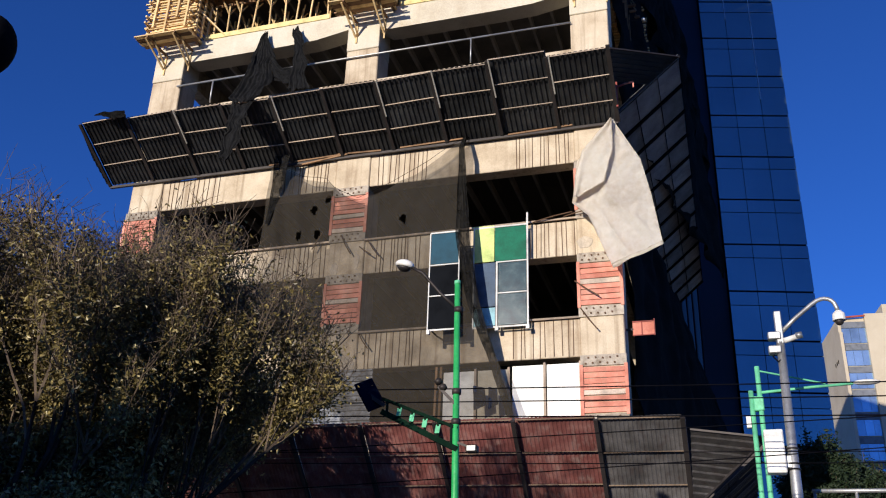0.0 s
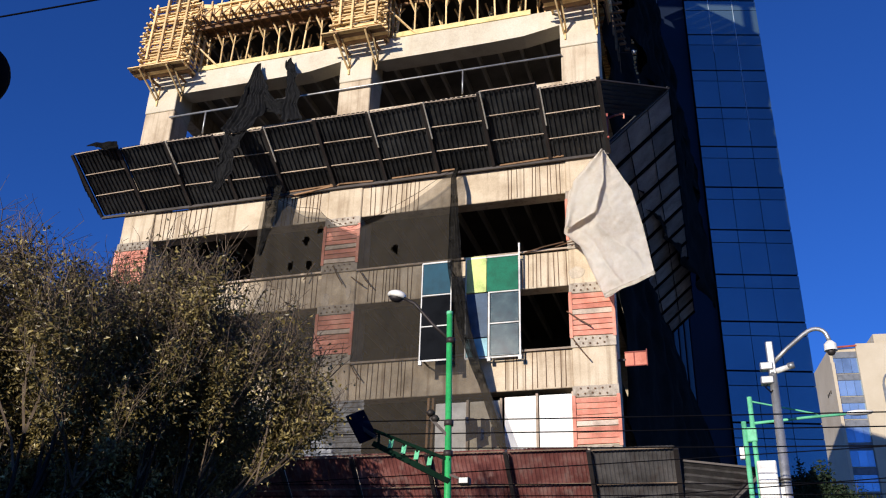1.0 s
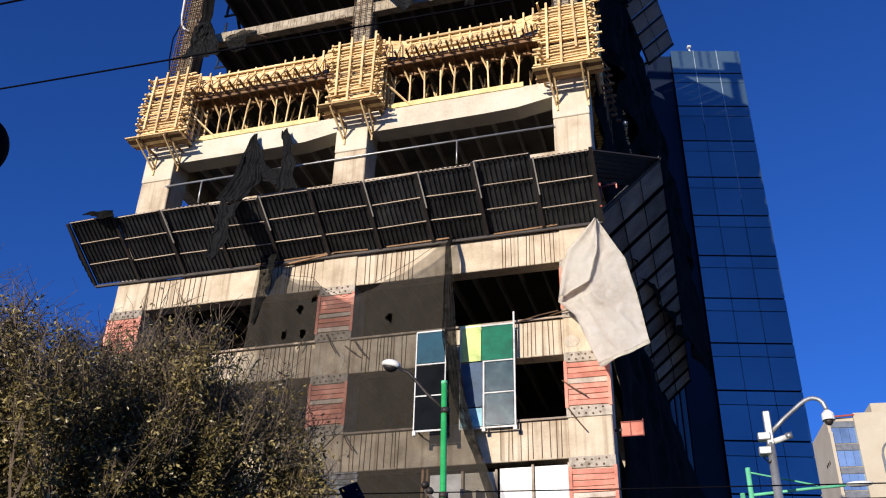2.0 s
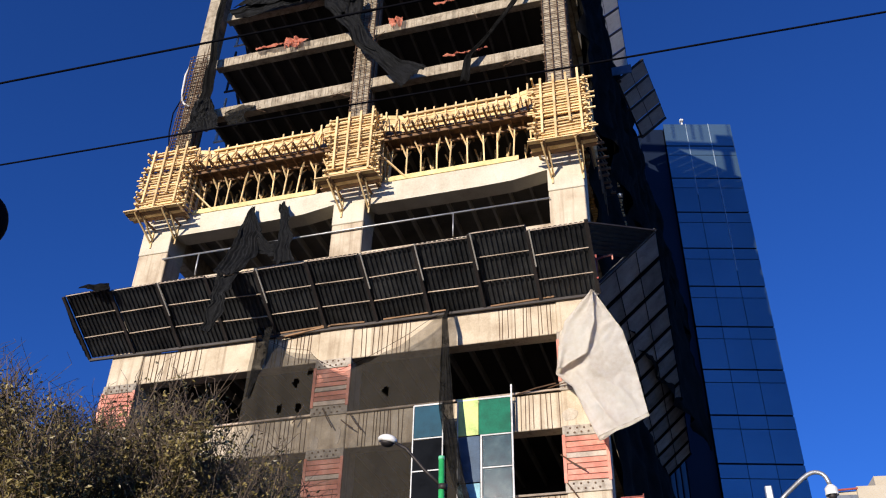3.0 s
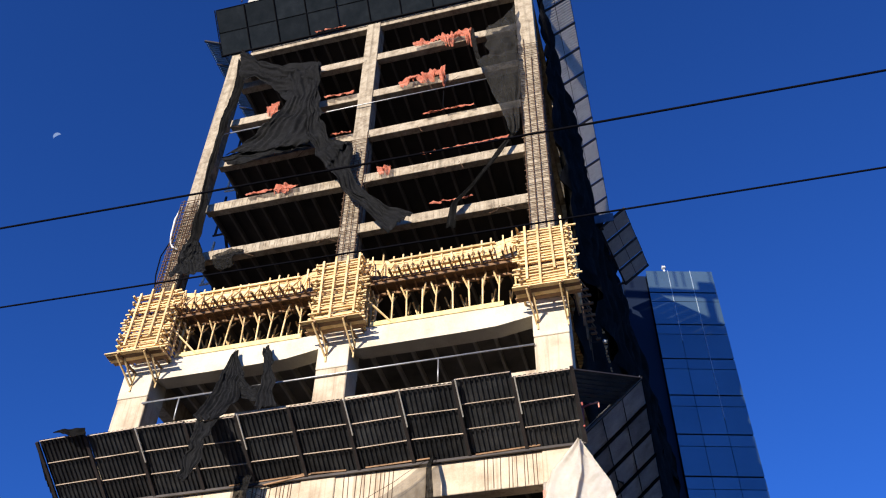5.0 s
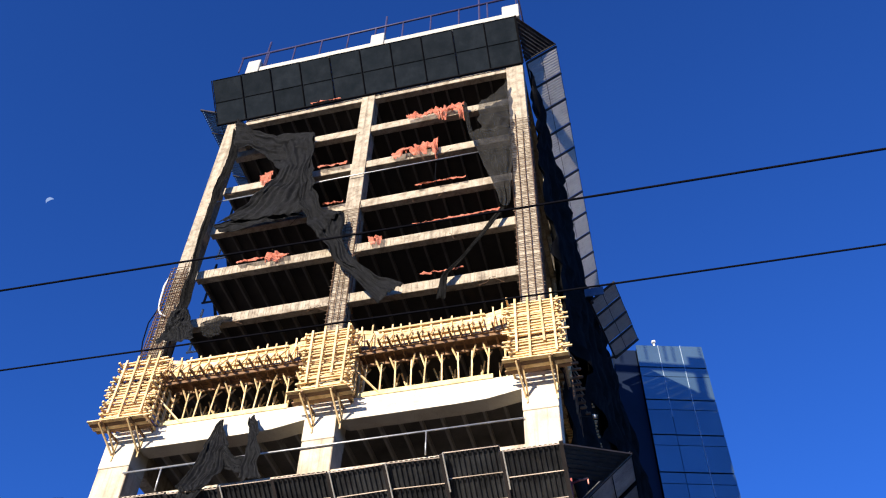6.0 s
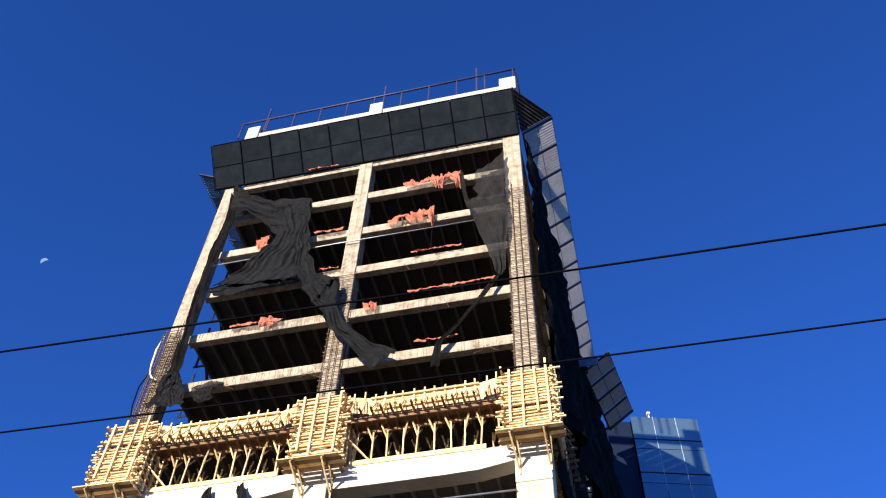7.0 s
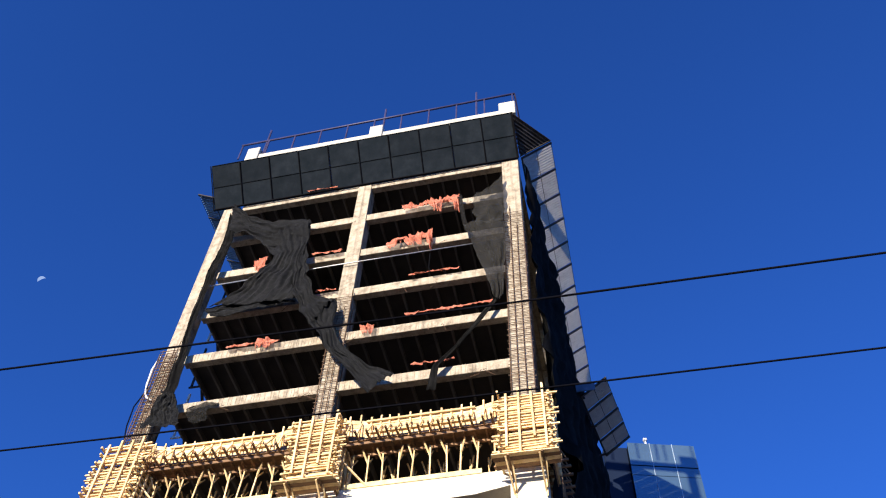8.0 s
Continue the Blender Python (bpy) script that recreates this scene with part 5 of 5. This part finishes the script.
tube("bullet_camera", PALE_LAMP, cctv, [(0.16, -0.05, 8.42), (0.5, -0.12, 8.5)], 0.065, 10)
tube("camera_hood", STEEL_GREY, cctv, [(0.42, -0.10, 8.50), (0.56, -0.13, 8.52)], 0.08, 10)
tube("cable_loop", BLACK, cctv, [(0.0, -0.05, 8.2), (-0.12, -0.08, 8.05), (-0.02, -0.1, 7.92), (0.06, -0.05, 8.0)], 0.018, 6)
cab = block("cabinet", PALE_LAMP, cctv, -0.52, -0.12, -0.22, 0.14, 5.42, 6.36, "off-white equipment cabinet", 0.02)
block("cabinet_door", PALE_LAMP, cab, -0.49, -0.15, -0.235, -0.222, 5.46, 6.32)
block("side_box", PALE_LAMP, cctv, -0.13, 0.0, -0.1, 0.1, 5.55, 5.8, "", 0.01)
for z in (5.5, 5.62, 5.95):
    tube("band", STEEL_DARK, cctv, [(0.03, 0, z), (0.03, 0, z + 0.03)], 0.145, 12)

mast = thing("signal_mast", "mint green steel mast with a long lamp arm", "street lamp", (0.98, 22.6, -0.15))
tube("shaft", GREEN_PALE, mast, [(-0.03, 0, 0), (0.0, 0, 8.25)], 0.06, 10)
tube("arm", GREEN_PALE, mast, [(0, 0, 7.6), (1.2, 0, 7.68), (2.1, 0, 7.72)], 0.035, 8)
tube("stay", GREEN_PALE, mast, [(0, 0, 8.15), (1.5, 0, 7.75)], 0.02, 6)
bm = bmesh.new()
bmesh.ops.create_uvsphere(bm, u_segments=14, v_segments=7, radius=0.5)
for v in bm.verts:
    v.co = Vector((v.co.x * 0.62, v.co.y * 0.24, v.co.z * 0.13))
part("lamp_head", bm, PALE_LAMP, mast, "pale flat lamp head", smooth=True).location = (2.4, 0, 7.74)
block("collar", GREEN_PALE, mast, -0.16, 0.07, -0.08, 0.08, 7.15, 7.5, "", 0.02)
mast2 = thing("signal_mast", "short mint green mast with a small grey box", "pole", (0.78, 22.6, -0.15))
tube("shaft", GREEN_PALE, mast2, [(-0.02, 0, 0), (0.0, 0, 7.65)], 0.06, 10)
block("control_box", PALE_LAMP, mast2, -0.17, -0.06, -0.08, 0.08, 6.75, 7.05, "", 0.01)

frame_rail = thing("pipe_frame", "tall galvanised pipe frame beside the street", "rail", (1.9, 23.0, -0.15))
tube("top_pipe", STEEL_GREY, frame_rail, [(0, 0, 5.33), (3.2, 0.2, 5.33)], 0.05, 8)
tube("lower_pipe", STEEL_GREY, frame_rail, [(0, 0, 5.0), (3.2, 0.2, 5.0)], 0.03, 8)
for x in (0.05, 0.95, 1.9, 3.1):
    tube("post", STEEL_GREY, frame_rail, [(x, x / 16, 0), (x, x / 16, 5.33)], 0.035, 8)

# traffic signal on an arm over the street
sig = thing("traffic_signal", "black round-hooded traffic signal on an arm", "traffic signal", (-9.15, 6.5, -0.15))
tube("post", STEEL_DARK, sig, [(0, 0, 0), (0, 0, 8.4)], 0.07, 10)
tube("arm", STEEL_DARK, sig, [(0, 0, 8.3), (1.0, -0.1, 8.3), (1.72, -0.2, 8.28)], 0.04, 8)
bm = bmesh.new()
bmesh.ops.create_uvsphere(bm, u_segments=24, v_segments=14, radius=0.5)
for v in bm.verts:
    v.co = Vector((v.co.x * 0.66, v.co.y * 0.6, v.co.z * 0.74))
head = part("signal_head", bm, BLACK, sig, "black rounded signal head", smooth=True)
head.location = (1.92, -0.24, 7.54)
tube("hanger", STEEL_DARK, sig, [(1.75, -0.2, 8.28), (1.9, -0.24, 7.85)], 0.03, 8)

# ---- cables ----
def cable(a, b, sag, radius, label, n=24):
    bm = bmesh.new()
    a, b = Vector(a), Vector(b)
    tube_bm(bm, [a.lerp(b, i / n) - Vector((0, 0, sag * 4 * (i / n) * (1 - i / n))) for i in range(n + 1)], radius, 6)
    solo("overhead_cable", bm, WIRE, label, "cable", smooth=True)
cable((-30, 5.355, 9.40), (30, 6.645, 9.49), 0.35, 0.014, "thick black cable strung high over the street")
cable((-30, 6.445, 9.25), (30, 8.155, 9.61), 0.35, 0.013, "thick black cable strung high over the street")
for y, z0, z1, r in ((18.0, 7.7, 5.9, 0.013), (18.3, 7.45, 5.75, 0.013), (18.2, 7.25, 5.2, 0.013), (18.6, 6.3, 4.9, 0.010), (18.6, 6.0, 4.75, 0.010), (17.0, 3.7, 6.6, 0.010), (17.2, 5.0, 6.6, 0.010)):
    cable((-30, y, z0), (30, y + 0.4, z1), 0.3, r, "black service wire along the pavement")

# ---- far office block ----
office = thing("office_block", "distant beige stone office block with a blue glass bay", "building", (18.26, 138.8, -0.15), kind="structure")
office.rotation_euler = (0, 0, radians(5.9))
block("wall", BEIGE, office, 0, 24, 0.6, 14, 0, 48.9)
block("wall", BEIGE, office, -0.05, 0.4, 0.0, 12.0, 0, 46.6)
block("wall", BEIGE, office, 3.75, 24, 0, 0.6, 0, 49.4)
block("roof_box", BEIGE, office, 7.0, 16, 2, 8, 48.9, 51.5)
bar("roof_rail", STEEL_RED, office, (0.2, 0.1, 48.9), (3.9, 0.1, 49.1), 0.25)
for r in range(13):
    z = 48.4 - (r + 1) * 3.45
    for c in range(3):
        piece("window", GLASS_OFFICE, office, (1.16, 0.1, 2.3), pose(0.98 + c * 1.2, 0.5, z + 1.2))
    piece("spandrel", SPANDREL, office, (3.5, 0.12, 0.95), pose(2.15, 0.46, z + 2.88))
    for c in range(3):
        piece("slot", BLACK, office, (0.06, 0.35, 0.5), pose(-0.08, 3.0 + c * 1.0, z + 1.4)) if r % 4 == 1 else None
bm = bmesh.new()
for i in range(13):
    a = math.pi * i / 12
    tb0 = Vector((8.2 - 1.6 * math.cos(a), -0.03, 43.0 + 1.9 * math.sin(a)))
    a2 = math.pi * (i + 1) / 12
    tb1 = Vector((8.2 - 1.6 * math.cos(a2), -0.03, 43.0 + 1.9 * math.sin(a2)))
    if i < 12:
        bar_bm(bm, tb0, tb1, 0.35, 0.2)
bar_bm(bm, (6.6, -0.03, 12), (6.6, -0.03, 43), 0.35, 0.2)
bar_bm(bm, (9.8, -0.03, 12), (9.8, -0.03, 43), 0.35, 0.2)
part("arch_moulding", bm, SPANDREL, office)
low = thing("street_house", "low cream plastered house behind the tree", "building", (-52, 46, -0.15), kind="structure")
block("wall", PLASTER, low, -12, 8, 0, 10, 0, 14.0)
block("parapet", CONCRETE_RAW, low, -12.1, 8.1, -0.15, 0.2, 14.0, 14.5)
for i in range(5):
    for k in range(3):
        w = block("window", GLASS_DUST, low, -10 + i * 3.7, -8.2 + i * 3.7, -0.06, 0.05, 3.2 + k * 3.6, 5.0 + k * 3.6)
        block("sill", CONCRETE_RAW, w, -10.1 + i * 3.7, -8.1 + i * 3.7, -0.14, 0.0, 3.05 + k * 3.6, 3.19 + k * 3.6)

# ---- the street's other side, behind the camera, and the poles that carry the cables ----
# unseen building, added to keep the trees' lower parts in shade
across = thing("shade_building", "plain unseen building added across the street for its shade", "building", (-31, -17, -0.15), kind="structure")
block("wall", PLASTER, across, -13.6, 18.8, -9, 9, 0, 8.0)
block("parapet", CONCRETE_RAW, across, -13.75, 18.95, 8.7, 9.15, 8.0, 8.35)
for x, y, h in ((-30, 5.37, 9.6), (30, 6.66, 9.6), (-30, 18.2, 8.2), (30, 18.6, 7.2)):
    up = thing("utility_pole", "grey wooden utility pole carrying overhead cables", "pole", (x, y, -0.15))
    tube("shaft", BATTEN, up, [(0, 0, 0), (0, 0, h)], [0.16, 0.11], 10)
    bar("cross_arm", BATTEN, up, (0, -0.5, h - 0.3), (0, 1.8, h - 0.3), 0.1)

# ---- trees ----
def tree(at, height, spread, seed, label, leaf_mat=LEAF, leaves=26, leaf=0.055, forks=(5, 4, 5, 5), trunk=0.12, first=0.19, limb=0.30, bare=0.45, lean=(0, 0), radius=0.0, tilt=0.0):
    """A trunk that forks again and again into upright twigs, with small leaves along the last ones."""
    rnd = random.Random(seed)
    t = thing("tree", label, "tree", at)
    wood, twigs, shoots = bmesh.new(), bmesh.new(), bmesh.new()
    tips = []
    def grow(p, d, length, radius, depth):
        mids = [p]
        q = p
        dd = d
        for s in range(3):
            dd = (dd + Vector((rnd.gauss(0, 0.13), rnd.gauss(0, 0.13), 0.05 + rnd.gauss(0, 0.06)))).normalized()
            q = q + dd * (length / 3)
            mids.append(q)
        tube_bm(wood if depth < 3 else twigs, mids, [radius * (1 - 0.13 * i) for i in range(4)], 7 if depth < 2 else 4 if depth < 3 else 3)
        if depth > len(forks) - 1:
            tips.append((mids, dd))
            return
        for i in range(forks[depth]):
            ang = math.tau * (i + rnd.random() * 0.8) / forks[depth]
            s = dd.orthogonal().normalized()
            side = Matrix.Rotation(ang, 3, dd) @ s
            k = rnd.uniform(0.45, 1.0) * spread
            nd = (dd + side * k + Vector((lean[0], lean[1], 0.26))).normalized()
            start = mids[rnd.choice((2, 3, 3))] if depth else mids[3]
            grow(start, nd, (height * limb if depth == 0 else length) * rnd.uniform(0.62, 0.86), radius * 0.6, depth + 1)
    grow(Vector((0, 0, 0)), Vector((0.02, 0.0, 1)), height * first, trunk, 0)
    zmax = max(m[-1].z for m, _ in tips)
    if radius:
        # the crown stands over its trunk and fills its height and width
        n = len(tips)
        cx, cy = sum(m[-1].x for m, _ in tips) / n, sum(m[-1].y for m, _ in tips) / n
        away = sorted(math.hypot(m[-1].x - cx * m[-1].z / zmax, m[-1].y - cy * m[-1].z / zmax) for m, _ in tips)
        kr, kz = radius / away[int(n * 0.93)], height / zmax
        def fit(p):
            return Vector(((p.x - cx * p.z / zmax) * kr + tilt * p.z * kz, (p.y - cy * p.z / zmax) * kr, p.z * kz))
        for g in (wood, twigs):
            for v in g.verts:
                v.co = fit(v.co)
        tips = [([fit(p) for p in m], dd) for m, dd in tips]
    part("trunk", wood, BARK, t, smooth=True)
    tagged(part("twig_growth", twigs, TWIG, t, "thin grey twigs"), kind="stuff")
    zmax = max(m[-1].z for m, _ in tips)
    verts, faces = [], []
    if bare > 0.5:
        # bare upright shoots round the top of the crown
        for mids, dd in tips:
            if mids[-1].z < 0.5 * zmax:
                continue
            for i in range(7):
                p = mids[rnd.choice((1, 2, 3))]
                q = p + Vector((rnd.gauss(0, 0.19), rnd.gauss(0, 0.19), rnd.uniform(0.02, 0.42)))
                r = q + Vector((rnd.gauss(0, 0.09), rnd.gauss(0, 0.09), rnd.uniform(0.0, 0.22)))
                tube_bm(shoots, [p, q, r], [0.0055, 0.0045, 0.003], 3)
    tagged(part("shoot_growth", shoots, TWIG, t, "fine bare shoots"), kind="stuff")
    for mids, dd in tips:
        f = (mids[-1].z / zmax)
        n = int(leaves * (1 - bare * max(0, (f - 0.65) / 0.35)) * rnd.choice((0.15, 0.5, 0.9, 1.2, 1.9)))
        for i in range(n):
            u = rnd.random() * 2.999
            c = mids[int(u)].lerp(mids[int(u) + 1], u % 1) + Vector((rnd.gauss(0, 0.12), rnd.gauss(0, 0.12), rnd.gauss(0, 0.10)))
            l = leaf * rnd.uniform(0.6, 1.4)
            a = Vector((rnd.gauss(0, 1), rnd.gauss(0, 1), rnd.gauss(-0.3, 0.8))).normalized()
            b = a.orthogonal().normalized()
            b = Matrix.Rotation(rnd.random() * 6.28, 3, a) @ b
            k = len(verts)
            fold = a.cross(b) * l * 0.2
            verts += [c, c + a * l * 0.8 + b * l * 0.42 + fold, c + a * l * 1.7, c + a * l * 0.8 - b * l * 0.42 + fold]
            faces.append((k, k + 1, k + 2, k + 3))
    me = bpy.data.meshes.new("crown")
    me.from_pydata([tuple(v) for v in verts], [], faces)
    me.materials.append(leaf_mat)
    crown = new("crown", me)
    crown.parent = t
    tagged(crown, "sparse small olive leaves" if leaf_mat is LEAF else "dense dark leaves")
    return t, zmax
STREET_TREES = (
    ((-9.9, 10.6), 8.5, 2.1, 3, 0.0, "leafy street tree with bare upright twigs and olive leaves", 135, 0.042, 0.62),
    ((-8.7, 11.6), 8.5, 1.8, 8, 0.17, "street tree with thinning olive and yellowish leaves", 120, 0.042, 0.66),
    ((-11.7, 9.8), 8.1, 1.9, 12, 0.0, "street tree with dense olive leaves", 135, 0.042, 0.62),
    ((-11.8, 13.2), 9.2, 2.3, 17, 0.0, "low-branched street tree with dense dark olive leaves", 75, 0.052, 0.62),
    ((-10.6, 13.6), 9.3, 2.2, 29, 0.1, "low-branched street tree with olive leaves", 75, 0.052, 0.62),
    ((-14.5, 14.6), 9.0, 2.6, 31, 0.0, "street tree with dense olive leaves", 75, 0.055, 0.62),
    # two more, added behind the others to shade the low canopy
    ((-14.8, 20.0), 10.6, 2.7, 47, 0.0, "street tree with dense dark leaves added for shade by the tower", 70, 0.075, 0.4),
    ((-12.2, 18.8), 9.4, 2.2, 53, 0.0, "street tree with dense dark leaves added to shade the low canopy", 80, 0.07, 0.4),
    ((-11.3, 11.0), 4.6, 1.9, 37, 0.0, "low bushy young tree with dense leaves", 90, 0.05, 0.4),
    ((-9.8, 11.0), 4.2, 1.7, 41, 0.0, "low bushy young tree with dense leaves", 90, 0.05, 0.4),
    ((-9.0, 11.4), 4.9, 1.2, 43, 0.0, "low bushy young tree with olive leaves", 90, 0.05, 0.4),
)
for (x, y), tall, wide, seed, tilt, label, leaves, leaf, bare in STREET_TREES:
    tree((x, y, -0.15), tall, 0.68, seed, label, LEAF, leaves, leaf, bare=bare, radius=wide, tilt=tilt)
tree((4.2, 45.0, -0.15), 11.7, 0.72, 21, "dark leafy tree in shade behind the poles", LEAF_DARK, 230, 0.12, (4, 4, 4, 4), 0.2, radius=1.75)
tree((7.2, 50.0, -0.15), 11.3, 0.72, 23, "dark leafy tree before the office block", LEAF_DARK, 170, 0.11, (4, 4, 4, 3), 0.2, radius=1.6)

# ---- moon ----
bm = bmesh.new()
R = 12.5
out, inn = [], []
for i in range(13):
    a = -math.pi / 2 + math.pi * i / 12
    out.append(bm.verts.new((R * math.cos(a), R * math.sin(a), 0)))
    inn.append(bm.verts.new((R * 0.25 * math.cos(a), R * math.sin(a), -0.5)))
for i in range(12):
    bm.faces.new((out[i], out[i + 1], inn[i + 1], inn[i]))
# a weak glow stands for the sunlight on the crescent
MOON = bpy.data.materials.new("pale_moon")
MOON.use_nodes = True
MOON.node_tree.nodes["Principled BSDF"].inputs["Base Color"].default_value = (0.3, 0.35, 0.45, 1)
MOON.node_tree.nodes["Principled BSDF"].inputs["Emission Color"].default_value = (0.30, 0.42, 0.72, 1)
MOON.node_tree.nodes["Principled BSDF"].inputs["Emission Strength"].default_value = 0.38
bmesh.ops.remove_doubles(bm, verts=bm.verts[:], dist=0.01)
moon = solo("moon", bm, MOON, "pale crescent moon in the blue sky", "moon", kind="structure")
away = Vector((math.sin(-0.8665) * math.cos(0.7892), math.cos(-0.8665) * math.cos(0.7892), math.sin(0.7892)))
moon.matrix_world = look(tuple(away * 3000), (0, 0, 1.6), 215) @ pose(0, 0, 0, 0, 180, 0)
